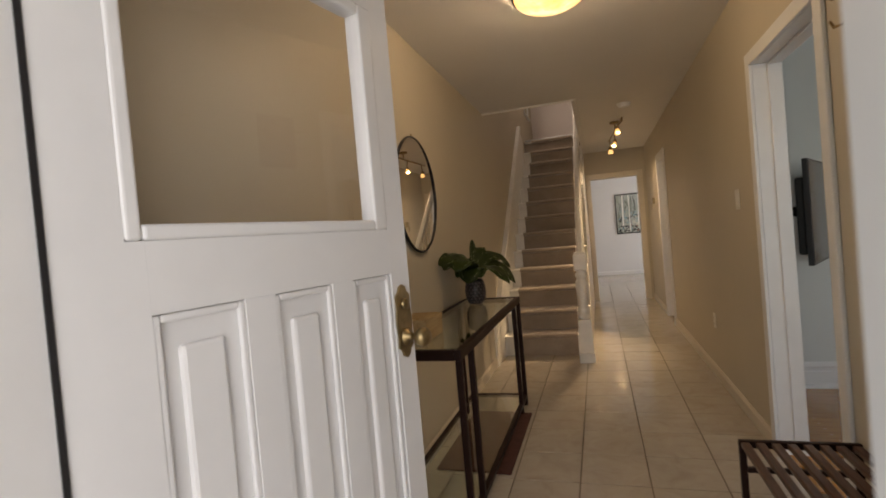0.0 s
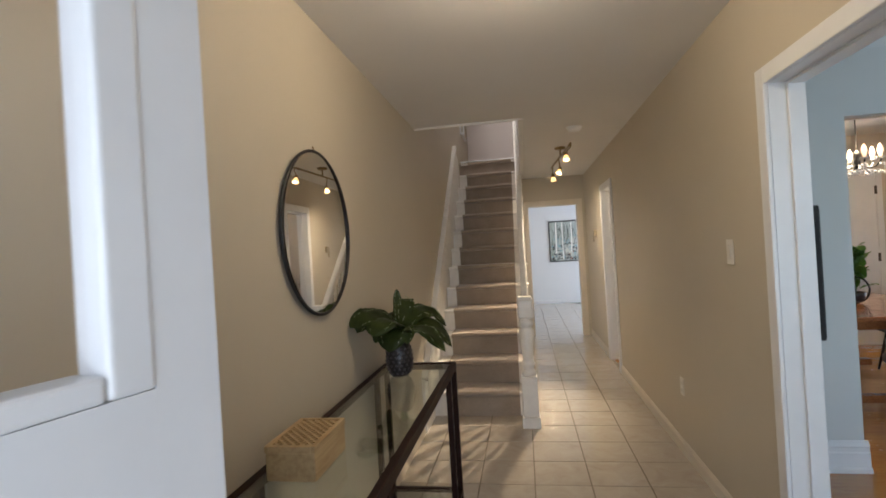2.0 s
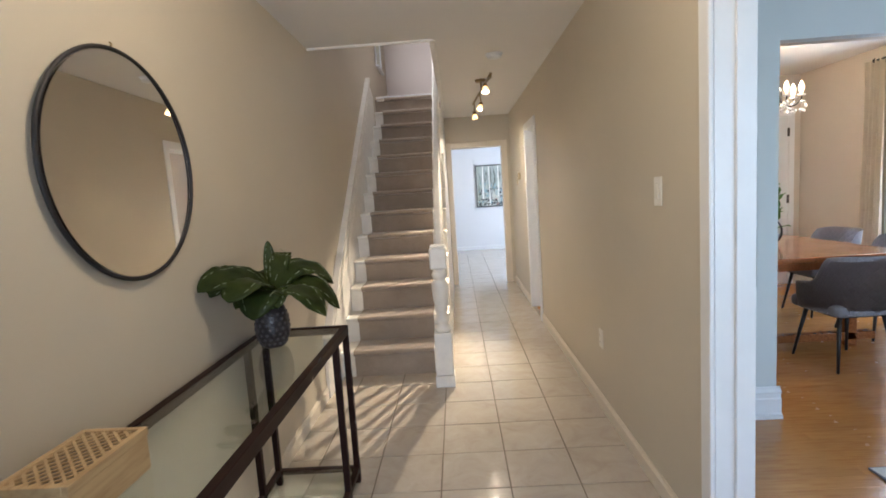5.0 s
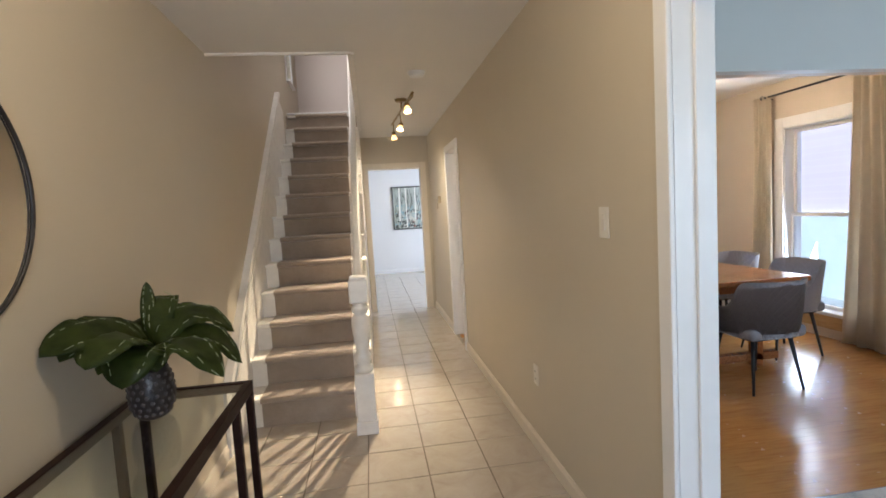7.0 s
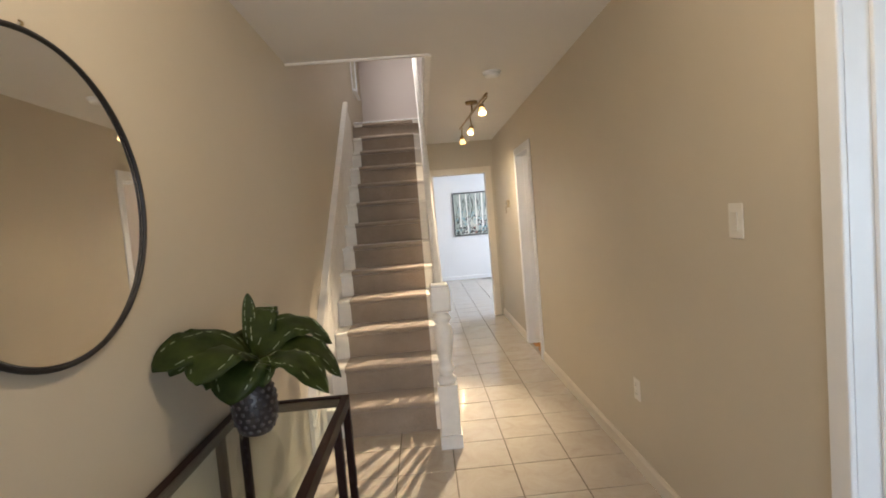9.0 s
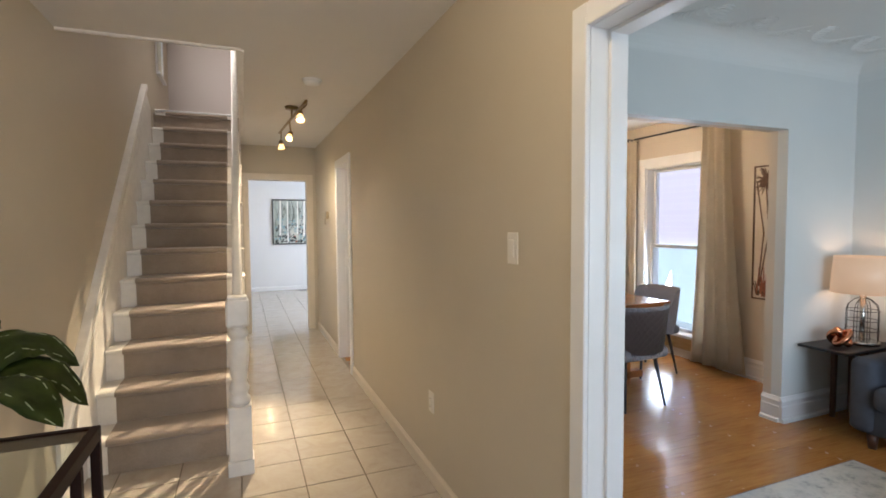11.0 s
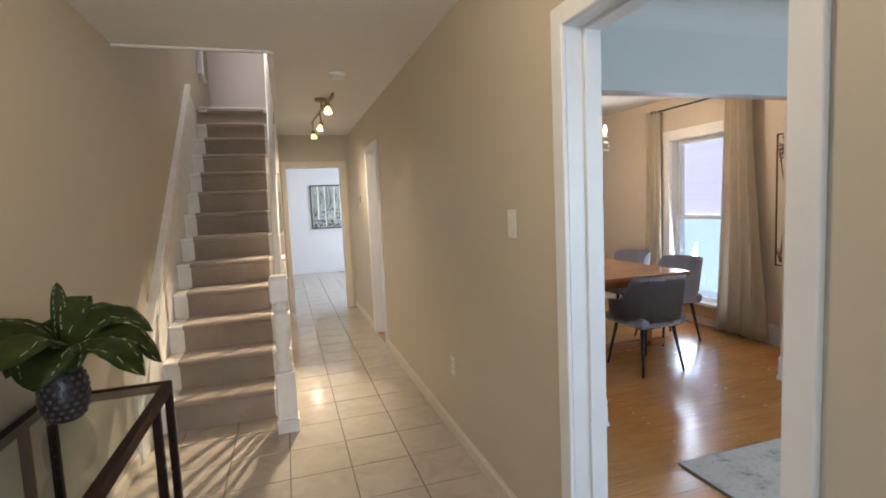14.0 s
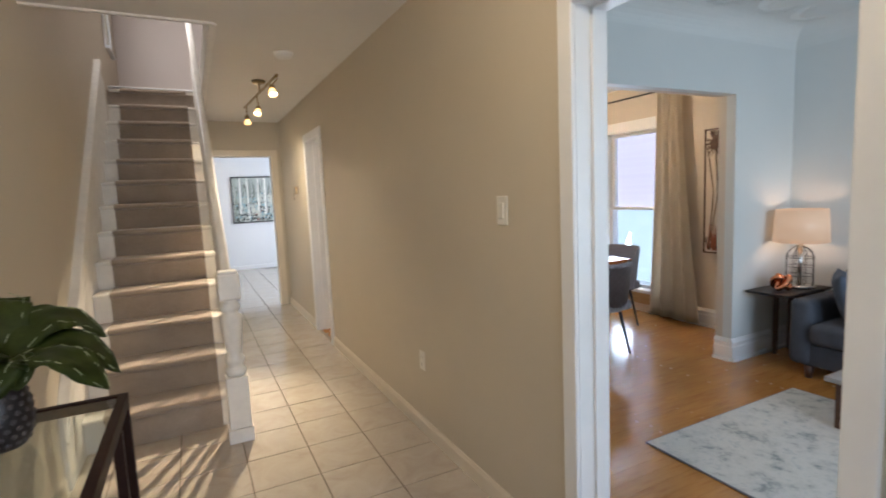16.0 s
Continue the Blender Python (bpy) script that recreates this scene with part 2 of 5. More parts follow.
M_BRONZE = plain("dark_bronze_metal", (0.019, 0.008, 0.006), 0.5, 0.0, vary=0.2, scale=20)
M_BRONZE.node_tree.nodes["Principled BSDF"].inputs["Specular IOR Level"].default_value = 0.14
M_BLACK = plain("black_metal", (0.012, 0.011, 0.012), 0.45, 0.0, vary=0.2, scale=20)
M_BRASS = plain("antique_brass", (0.30, 0.22, 0.11), 0.35, 0.9, vary=0.35, scale=25, bump=0.4)
M_CHROME = plain("brushed_nickel", (0.55, 0.53, 0.50), 0.25, 1.0, vary=0.1, scale=20)
M_MIRROR = plain("mirror_silver", (0.86, 0.86, 0.85), 0.015, 1.0, vary=0.0, bump=0.0)
M_GLASS = glass("clear_glass")
M_TABLE_GLASS = glass("green_tinted_glass", (0.86, 0.93, 0.90))
M_BOX = wood("pale_carved_wood", (0.51, 0.36, 0.18), (0.36, 0.235, 0.105), 0.55, 5, (14, 1.2, 14))
M_DARKWOOD = wood("dark_stained_wood", (0.10, 0.045, 0.025), (0.035, 0.016, 0.01), 0.35, 10, (10, 2, 10))
M_REDWOOD = wood("reddish_wood", (0.32, 0.10, 0.035), (0.15, 0.04, 0.015), 0.35, 10, (10, 10, 2))
M_WALNUT = wood("walnut_tabletop", (0.36, 0.14, 0.05), (0.17, 0.06, 0.022), 0.18, 7, (12, 1.5, 12), coat=0.3)
M_LEAF = leaf_material("dark_leaf", (0.022, 0.036, 0.006), (0.068, 0.098, 0.020))
M_LEAFLIGHT = leaf_material("leaf_vein_cream", (0.30, 0.36, 0.20), (0.42, 0.46, 0.30))
M_LEAFGREEN = leaf_material("bright_leaf", (0.07, 0.17, 0.025), (0.16, 0.32, 0.06))
M_POT = plain("dark_glazed_pot", (0.032, 0.027, 0.028), 0.35, vary=0.3, scale=30)
M_POTDOT = plain("pale_pot_dots", (0.090, 0.080, 0.082), 0.45, vary=0.3, scale=60)
M_SOIL = plain("dark_soil", (0.03, 0.02, 0.015), 0.95, vary=0.4, scale=40, bump=0.8)
M_QUILT = quilted_cloth()
M_CUSHION = plain("grey_seat_cloth", (0.21, 0.205, 0.225), 0.9, vary=0.12, scale=30, fine=320, bump=0.4)
M_SOFA = plain("slate_blue_sofa_cloth", (0.055, 0.062, 0.080), 0.92, vary=0.14, scale=12, fine=320, bump=0.5)
M_PILLOW = plain("blue_pillow_cloth", (0.075, 0.10, 0.145), 0.92, vary=0.14, scale=12, fine=320, bump=0.5)
M_CURTAIN = plain("sand_curtain_cloth", (0.72, 0.64, 0.51), 0.9, vary=0.05, scale=8, fine=400, bump=0.4)
M_RUG = rug_material()
M_SHADE = lit("lit_lampshade_cloth", (1.0, 0.58, 0.31), 0.20, (0.40, 0.32, 0.245))
M_COPPER = plain("polished_copper", (0.70, 0.30, 0.16), 0.15, 1.0, vary=0.1)
M_SCREEN = plain("black_tv_screen", (0.012, 0.012, 0.014), 0.12, vary=0.05)
M_BODY = plain("black_plastic", (0.009, 0.009, 0.010), 0.5)
M_DOME = lit_alabaster()
M_BULB = lit("lit_bulb", (1.0, 0.68, 0.33), 120)
M_LAMPBULB = lit("lit_shaded_bulb", (1.0, 0.62, 0.34), 8)
M_CANDLE = lit("lit_candle_bulb", (1.0, 0.60, 0.30), 1.2)
M_SPOTGLASS = lit("lit_spot_glass", (1.0, 0.55, 0.17), 1.3)
M_CRYSTAL = plain("crystal_drop", (0.80, 0.80, 0.82), 0.06, vary=0.02, bump=0.0, coat=1.0)
M_PLASTIC = plain("white_switch_plastic", (0.74, 0.71, 0.64), 0.35, vary=0.02)
M_GREYPL = plain("grey_beige_plastic", (0.34, 0.28, 0.19), 0.45, vary=0.05)
M_CANVAS = birch_canvas()
M_BIRCH = plain("birch_white_paint", (0.84, 0.83, 0.78), 0.6, vary=0.15, scale=25)
M_TEAL = plain("teal_paint_strokes", (0.22, 0.36, 0.40), 0.6, vary=0.3, scale=30)
M_DARKPAINT = plain("dark_paint_strokes", (0.016, 0.019, 0.022), 0.6, vary=0.3, scale=30)
M_PAPER = plain("warm_print_paper", (0.62, 0.55, 0.47), 0.6, vary=0.08, scale=6)
M_PALM = plain("brown_ink", (0.10, 0.055, 0.035), 0.6, vary=0.4, scale=40)
M_RUST = plain("rust_ink", (0.30, 0.10, 0.06), 0.6, vary=0.4, scale=40)
M_MAT = plain("dark_red_brown_mat", (0.075, 0.025, 0.018), 0.9, vary=0.25, scale=20, fine=200, bump=0.8, dist=0.003)
M_GREYTOP = plain("grey_table_top", (0.33, 0.31, 0.29), 0.4, vary=0.08, scale=9)
M_BRICK = brick_wall_far()
M_PARGE = plain("pale_blue_render", (0.62, 0.74, 0.78), 0.9, vary=0.06, scale=3)
M_PATH = plain("grey_blue_path_concrete", (0.24, 0.28, 0.30), 0.9, vary=0.12, scale=3)
M_CONCRETE = plain("pale_concrete", (0.58, 0.57, 0.55), 0.9, vary=0.12, scale=3)
M_GRASS = plain("lawn", (0.06, 0.10, 0.035), 0.95, vary=0.3, scale=8, bump=0.8, dist=0.01)
M_VENT = plain("dark_vent_metal", (0.08, 0.07, 0.06), 0.5, 0.5)

# ---- mesh helpers ----
def box(x0, x1, y0, y1, z0, z1, bevel=0.0, seg=2):
    bm = bmesh.new()
    bmesh.ops.create_cube(bm, size=1)
    for v in bm.verts:
        v.co = Vector(((x0 + x1) / 2 + v.co.x * (x1 - x0), (y0 + y1) / 2 + v.co.y * (y1 - y0), (z0 + z1) / 2 + v.co.z * (z1 - z0)))
    if bevel:
        bmesh.ops.bevel(bm, geom=list(bm.edges), offset=bevel, segments=seg, affect="EDGES", profile=0.5)
    return bm


def join(*bms):
    out = bmesh.new()
    for b in bms:
        me = bpy.data.meshes.new("joined")
        b.to_mesh(me)
        b.free()
        out.from_mesh(me)
        bpy.data.meshes.remove(me)
    return out


def moved(bm, m):
    bm.transform(m)
    return bm


def lathe(profile, n=32, at=(0, 0, 0)):
    """A turned shape: (radius, height) from bottom to top, closed at both ends."""
    bm = bmesh.new()
    rings = []
    for r, z in profile:
        rings.append([bm.verts.new((at[0] + r * math.cos(2 * math.pi * k / n), at[1] + r * math.sin(2 * math.pi * k / n), at[2] + z)) for k in range(n)])
    for a, b in zip(rings, rings[1:]):
        for k in range(n):
            bm.faces.new((a[k], a[(k + 1) % n], b[(k + 1) % n], b[k]))
    bm.faces.new(list(reversed(rings[0])))
    bm.faces.new(rings[-1])
    return bm


def tube(points, r, n=10, closed=False, r_end=None):
    bm = bmesh.new()
    pts = [Vector(p) for p in points]
    rings, last = [], None
    count = len(pts)
    for i, p in enumerate(pts):
        if closed:
            d = pts[(i + 1) % count] - pts[i - 1]
        else:
            d = pts[min(i + 1, count - 1)] - pts[max(i - 1, 0)]
        d.normalize()
        side = d.cross(Vector((0, 0, 1)) if abs(d.z) < 0.95 else Vector((1, 0, 0))).normalized() if last is None else (last - d * last.dot(d)).normalized()
        last = side
        up = side.cross(d)
        rad = r if r_end is None else r + (r_end - r) * i / (count - 1)
        rings.append([bm.verts.new(p + side * (rad * math.cos(2 * math.pi * k / n)) + up * (rad * math.sin(2 * math.pi * k / n))) for k in range(n)])
    pairs = list(zip(rings, rings[1:])) + ([(rings[-1], rings[0])] if closed else [])
    for a, b in pairs:
        for k in range(n):
            bm.faces.new((a[k], a[(k + 1) % n], b[(k + 1) % n], b[k]))
    if not closed:
        bm.faces.new(list(reversed(rings[0])))
        bm.faces.new(rings[-1])
    bmesh.ops.recalc_face_normals(bm, faces=bm.faces)
    return bm


def bar(a, b, w, h=None, bevel=0.0):
    """A straight bar of section w x h from a to b."""
    a, b = Vector(a), Vector(b)
    h = h or w
    bm = box(-w / 2, w / 2, -h / 2, h / 2, 0, (b - a).length, bevel)
    return moved(bm, Matrix.Translation(a) @ (b - a).to_track_quat("Z", "Y").to_matrix().to_4x4())


def prism(outline, axis, lo, hi):
    """A flat outline pushed through along an axis ('x': outline in y, z; 'y': in x, z; 'z': in x, y)."""
    def place(p, d):
        return {"x": (d, *p), "y": (p[0], d, p[1]), "z": (*p, d)}[axis]
    bm = bmesh.new()
    a = [bm.verts.new(place(p, lo)) for p in outline]
    b = [bm.verts.new(place(p, hi)) for p in outline]
    n = len(outline)
    bm.faces.new(a)
    bm.faces.new(list(reversed(b)))
    for k in range(n):
        bm.faces.new((a[k], b[k], b[(k + 1) % n], a[(k + 1) % n]))
    bmesh.ops.recalc_face_normals(bm, faces=bm.faces)
    return bm


def smooth(me, on=True):
    me.polygons.foreach_set("use_smooth", [on] * len(me.polygons))


def thing(name, bm, mat, label, category="", kind="", group="", soft=False):
    me = bpy.data.meshes.new(name)
    bm.to_mesh(me)
    bm.free()
    me.materials.append(mat)
    smooth(me, soft)
    return tagged(new(name, me), label, category, group, kind)


def empty(name, label, category, at=(0, 0, 0), group="", kind=""):
    ob = new(name)
    ob.location = at
    ob.empty_display_size = 0.05
    return tagged(ob, label, category, group, kind)


def part(name, bm, mat, parent, label="", soft=False):
    me = bpy.data.meshes.new(name)
    bm.to_mesh(me)
    bm.free()
    me.materials.append(mat)
    smooth(me, soft)
    ob = new(name, me)
    ob.parent = parent
    return tagged(ob, label) if label else ob


# ---- plan (metres) ----
XL, XR, XT = -1.01, 0.82, 0.944          # hall walls; far face of the wall to the living room
YF, YE, H = 3.07, 11.27, 2.475            # front wall, end wall, hall ceiling
LY0, LY1, LTOP = 4.709, 5.507, 2.02      # living room doorway
SY0, SY1, STOP = 9.00, 9.62, 2.04        # dining doorway from the hall
PX0, PX1, PY0, PY1, PTOP = 1.74, 3.412, 6.625, 6.76, 2.078   # opening between living and dining room
XW = 4.17                                # outer wall of living and dining room
YB = 10.05                               # back wall of the dining room
HL = 2.62                                # living room ceiling
WY0, WY1, WZ0, WZ1 = 7.80, 8.72, 0.25, 2.05   # dining window
SX0, SX1 = -1.01, -0.12                  # stair
NOSE, RUN, RISE, STEPS = 7.60, 0.2508, 0.2065, 13
LAND = RISE * STEPS                      # landing height
KY, KX0, KX1 = 15.6, -1.6, 2.95          # kitchen
WELL_Y, WELL_X = 7.50, -0.125           # edge of the stair well in the ceiling
TOP = 5.1


def structure(name, bm, mat, label, category):
    return thing(name, bm, mat, label, category, "structure")


def wall_along_y(x0, x1, y0, y1, z0, z1, holes):
    """A wall of boxes along y, with holes (ya, yb, za, zb)."""
    pieces, y = [], y0
    for ya, yb, za, zb in sorted(holes):
        if ya > y:
            pieces.append(box(x0, x1, y, ya, z0, z1))
        if za > z0:
            pieces.append(box(x0, x1, ya, yb, z0, za))
        if zb < z1:
            pieces.append(box(x0, x1, ya, yb, zb, z1))
        y = yb
    if y < y1:
        pieces.append(box(x0, x1, y, y1, z0, z1))
    return join(*pieces)


def wall_along_x(y0, y1, x0, x1, z0, z1, holes):
    pieces, x = [], x0
    for xa, xb, za, zb in sorted(holes):
        if xa > x:
            pieces.append(box(x, xa, y0, y1, z0, z1))
        if za > z0:
            pieces.append(box(xa, xb, y0, y1, z0, za))
        if zb < z1:
            pieces.append(box(xa, xb, y0, y1, zb, z1))
        x = xb
    if x < x1:
        pieces.append(box(x, x1, y0, y1, z0, z1))
    return join(*pieces)


# hall shell; the wall to the living room is two skins, one paint on each side
# the first hole is for the added window_3, out of sight above the stairs
structure("wall_west", wall_along_y(XL - 0.2, XL, 2.9, 13.2, -0.1, TOP, [(9.65, 10.80, 3.62, 4.25), (10.98, 11.42, 3.22, 4.25)]), M_HALL, "plain taupe painted hall wall beside the stairs", "wall")
XM = 0.885
structure("wall_east", wall_along_y(XR, XM, YF - 0.14, YE, 0, H, [(LY0, LY1, 0, LTOP), (SY0, SY1, 0, STOP)]), M_HALL, "taupe painted hall wall with two doorways", "wall")
structure("wall_living_west", wall_along_y(XM, XT, YF - 0.14, PY0 - 0.004, 0, HL, [(LY0, LY1, 0, LTOP)]), M_GREY, "pale grey living room wall with doorway", "wall")
structure("wall_dining_west", wall_along_y(XM, XT, PY0 - 0.004, YB, 0, HL, [(SY0, SY1, 0, STOP)]), M_DINING, "warm beige dining room wall with doorway", "wall")
structure("wall_end", wall_along_x(YE, YE + 0.12, -0.13, XT, 0, H, [(-0.055, 0.70, 0, 2.035)]), M_HALL, "taupe hall end wall with kitchen doorway", "wall")
structure("wall_front", wall_along_x(YF - 0.14, YF, XL, XR, 0, H, [(-0.745, 0.222, 0, 2.09)]), M_HALL, "taupe front wall with entrance doorway", "wall")
structure("wall_front_living", wall_along_x(YF - 0.14, YF, XT, XW + 0.2, 0, HL, [(1.5, 3.5, 0.6, 2.1)]), M_GREY, "pale grey living room front wall with window opening", "wall")
# hall ceiling round the stair well
structure("ceiling_hall", join(box(XL, XR, YF - 0.14, WELL_Y, H, H + 0.2), box(WELL_X, XR, WELL_Y, YE + 0.12, H, H + 0.2)), M_CEIL, "white painted hall ceiling round the stair well", "ceiling")
structure("trim_well", join(box(XL, WELL_X + 0.012, WELL_Y - 0.012, WELL_Y + 0.012, H - 0.012, H + 0.2), box(WELL_X - 0.012, WELL_X + 0.03, WELL_Y + 0.012, 10.55, H - 0.012, H + 0.2, 0.004)), M_WORN, "white painted trim round the stair well", "trim")
# landing and the walls above
structure("floor_landing", box(XL, 2.0, NOSE + RUN * (STEPS - 1) + 0.02, 13.0, LAND - 0.2, LAND - 0.004), M_CARPET, "taupe carpeted upper landing floor", "floor")
structure("wall_landing_end", box(XL, 2.0, 12.0, 12.1, LAND - 0.004, TOP), M_UP, "mauve grey painted wall behind the landing", "wall")
structure("wall_landing_east", box(2.0, 2.1, 7.2, 12.1, H + 0.2, TOP), M_UP, "mauve grey painted upper wall", "wall")
structure("wall_landing_front", box(XL, 2.0, 7.1, 7.2, H + 0.2, TOP), M_UP, "mauve grey painted upper wall over the hall", "wall")
structure("ceiling_landing", box(XL, 2.1, 7.1, 12.1, TOP, TOP + 0.1), M_CEIL, "white upper landing ceiling", "ceiling")
structure("floor_upper", box(XR, 2.0, 7.2, 10.64, H + 0.15, H + 0.2), M_CARPET, "carpeted upper floor beside the stair well", "floor")
# unseen slab added outside so that no sun falls through the landing windows
structure("eaves", box(XL - 1.1, XL - 0.202, 6.5, 13.2, 4.32, 4.42), M_WHITE, "unseen white overhang added to keep sun out of the landing windows", "eaves")
# living and dining room shell
structure("wall_living_east", wall_along_y(XW, XW + 0.2, YF - 0.14, PY0 + 0.06, 0, HL, []), M_GREY, "pale grey living room outer wall", "wall")
structure("wall_dining_east", wall_along_y(XW, XW + 0.2, PY0 + 0.06, YB, 0, HL, [(WY0, WY1, WZ0, WZ1)]), M_DINING, "warm beige dining room wall with a tall window", "wall")
PM = 6.70
ARCH = [(XT, 0), (PX0, 0), (PX0, PTOP), (PX1, PTOP), (PX1, 0), (XW, 0), (XW, HL), (XT, HL)]
structure("wall_partition_living", prism(ARCH, "y", PY0, PM), M_GREY, "pale grey partition with a wide square opening", "wall")
structure("wall_partition_dining", prism(ARCH, "y", PM, PY1), M_DINING, "beige dining side of the partition wall", "wall")
structure("wall_dining_back", box(XT, XW, YB, YB + 0.12, 0, HL), M_DINING, "warm beige dining room back wall", "wall")
structure("ceiling_dining", box(XT, XW, PM, YB, HL - 0.1, HL), M_CEIL, "white dining room ceiling", "ceiling")


def living_ceiling():
    """A flat plaster ceiling that curves down into the walls, with combed swirls in relief."""
    bms = [box(XT, XW, YF, PY0, HL, HL + 0.1)]
    r, n = 0.16, 8
    arc = [(r - r * math.sin(math.pi / 2 * k / n), r - r * math.cos(math.pi / 2 * k / n)) for k in range(n + 1)]
    for side in ("n", "s", "w", "e"):
        pts = {"n": [(PY0 - a, HL - b) for a, b in arc] + [(PY0, HL)], "s": [(YF + a, HL - b) for a, b in arc] + [(YF, HL)],
               "w": [(XT + a, HL - b) for a, b in arc] + [(XT, HL)], "e": [(XW - a, HL - b) for a, b in arc] + [(XW, HL)]}[side]
        bms.append(prism(pts, "x", XT, XW) if side in "ns" else prism(pts, "y", YF, PY0))
    rng = random.Random(5)
    for row in range(9):
        for col in range(9):
            cx, cy = XT + 0.28 + 0.44 * col + rng.uniform(-0.05, 0.05), YF + 0.25 + 0.42 * row + rng.uniform(-0.05, 0.05)
            if cx > XW - 0.25 or cy > PY0 - 0.25:
                continue
            turn = rng.uniform(-0.4, 0.4) + (0 if row % 2 else math.pi)
            # a fan: crescents set side by side along an arc
            for k in range(17):
                a = turn + 0.165 * k
                ox, oy = cx + 0.20 * math.cos(a), cy + 0.20 * math.sin(a)
                rad = 0.055 + 0.02 * math.sin(k * 0.5)
                pts = [(ox + rad * math.cos(a + 1.2 + 0.3 * q), oy + rad * math.sin(a + 1.2 + 0.3 * q), HL + 0.002) for q in range(8)]
                bms.append(tube(pts, 0.0095, 5, r_end=0.004))
    return join(*bms)


structure("ceiling_living", living_ceiling(), M_PLASTER, "white plaster ceiling with combed swirls and coved edges", "ceiling")
# kitchen beyond the hall
structure("wall_kitchen_end", box(KX0, KX1, KY, KY + 0.1, 0, 2.6), M_KITCHEN, "white painted kitchen end wall", "wall")
structure("wall_kitchen_west", box(KX0 - 0.1, KX0, YE + 0.12, KY + 0.1, 0, 2.6), M_KITCHEN, "white painted kitchen side wall", "wall")
structure("wall_kitchen_east", wall_along_y(KX1, KX1 + 0.1, YE + 0.12, KY + 0.1, 0, 2.6, [(12.3, 14.7, 0.75, 2.25)]), M_KITCHEN, "white kitchen side wall with window opening", "wall")
structure("wall_kitchen_front", join(box(KX0, -0.13, YE + 0.02, YE + 0.12, 0, 2.6), box(XT, KX1, YE + 0.02, YE + 0.12, 0, 2.6), box(-0.13, XT, YE + 0.122, YE + 0.14, H, 2.6)), M_KITCHEN, "white kitchen wall beside the doorway", "wall")
structure("ceiling_kitchen", box(KX0 - 0.1, KX1 + 0.1, YE + 0.12, KY + 0.1, 2.48, 2.6), M_CEIL, "white kitchen ceiling", "ceiling")
# floors: beds under tiles and planks
structure("floor_hall", box(XL - 0.05, XM, YF - 0.14, YE + 0.06, -0.1, -0.006), M_GROUT, "cream glazed tile hall floor with dark joints", "floor")
structure("floor_kitchen", box(KX0, KX1, YE + 0.06, KY, -0.1, -0.006), M_GROUT, "cream glazed tile kitchen floor", "floor")
structure("floor_wood", box(XM, XW, YF, YB, -0.1, -0.012), M_SUBFLOOR, "polished orange oak strip floor", "floor")
structure("ground", box(-400, 400, -400, 400, -0.6, -0.55), M_GRASS, "lawn around the house", "ground")
structure("porch", box(-2.5, 4.5, 0.4, YF - 0.142, -0.55, -0.10), M_CONCRETE, "pale concrete entrance porch", "porch")
# unseen slab added to shade the front door and living room window from the sun
structure("porch_roof", box(-2.5, 4.3, 0.2, YF - 0.142, 2.75, 2.9), M_WHITE, "unseen white roof slab added to keep sun off the house front", "roof")
structure("side_path", box(XW + 0.2, 7.6, -2, 16, -0.55, -0.45), M_PATH, "grey concrete path between the houses", "path")
nb = empty("neighbour_house", "pink brick neighbouring house wall outside the window", "house", (6.4, 8.5, -0.55))
part("wall", moved(box(7.6, 11, -4, 20, -0.55, 4.6), Matrix.Translation((-6.4, -8.5, 0.55))), M_BRICK, nb)
part("plinth", moved(box(7.54, 7.599, -4, 20, -0.55, 1.0), Matrix.Translation((-6.4, -8.5, 0.55))), M_PARGE, nb, "pale blue rendered base")
part("roof", moved(box(7.4, 11.2, -4.3, 20.3, 4.6, 4.8), Matrix.Translation((-6.4, -8.5, 0.55))), M_VENT, nb)


# ---- trim ----
def casing_x(name, x_face, out, y0, y1, top, w, label, jamb_to, stop=True):
    """A doorway in a wall along y: jambs, stop and a moulded casing on the face x_face (out: -1 faces the hall)."""
    ob = empty(name, label, "door frame", (x_face, (y0 + y1) / 2, 0), kind="structure")
    inv = Matrix.Translation((-x_face, -(y0 + y1) / 2, 0))
    xa, xb = sorted((x_face + out * 0.018, x_face))
    for lo, hi in ((y0 - w, y0 + 0.012), (y1 - 0.012, y1 + w)):
        part("casing_side", moved(box(xa, xb, lo, hi, 0, top + w, 0.005), inv), M_WHITE, ob)
    part("casing_head", moved(box(xa, xb, y0 + 0.012, y1 - 0.012, top - 0.012, top + w, 0.005), inv), M_WHITE, ob)
    ja, jb = sorted((x_face, jamb_to))
    part("jamb", moved(box(ja, jb, y0, y0 + 0.012, 0, top), inv), M_WHITE, ob)
    part("jamb", moved(box(ja, jb, y1 - 0.012, y1, 0, top), inv), M_WHITE, ob)
    part("jamb_head", moved(box(ja, jb, y0 + 0.012, y1 - 0.012, top - 0.012, top), inv), M_WHITE, ob)
    if stop:
        m = (ja + jb) / 2
        for lo, hi in ((y0 + 0.012, y0 + 0.024), (y1 - 0.024, y1 - 0.012)):
            part("stop", moved(box(m, jb, lo, hi, 0, top - 0.012, 0.003), inv), M_WHITE, ob)
        part("stop", moved(box(m, jb, y0 + 0.024, y1 - 0.024, top - 0.024, top - 0.012, 0.003), inv), M_WHITE, ob)
    return ob


casing_x("door_frame_living", XR, -1, LY0, LY1, LTOP, 0.056, "white painted doorway casing to the living room", XT + 0.004)
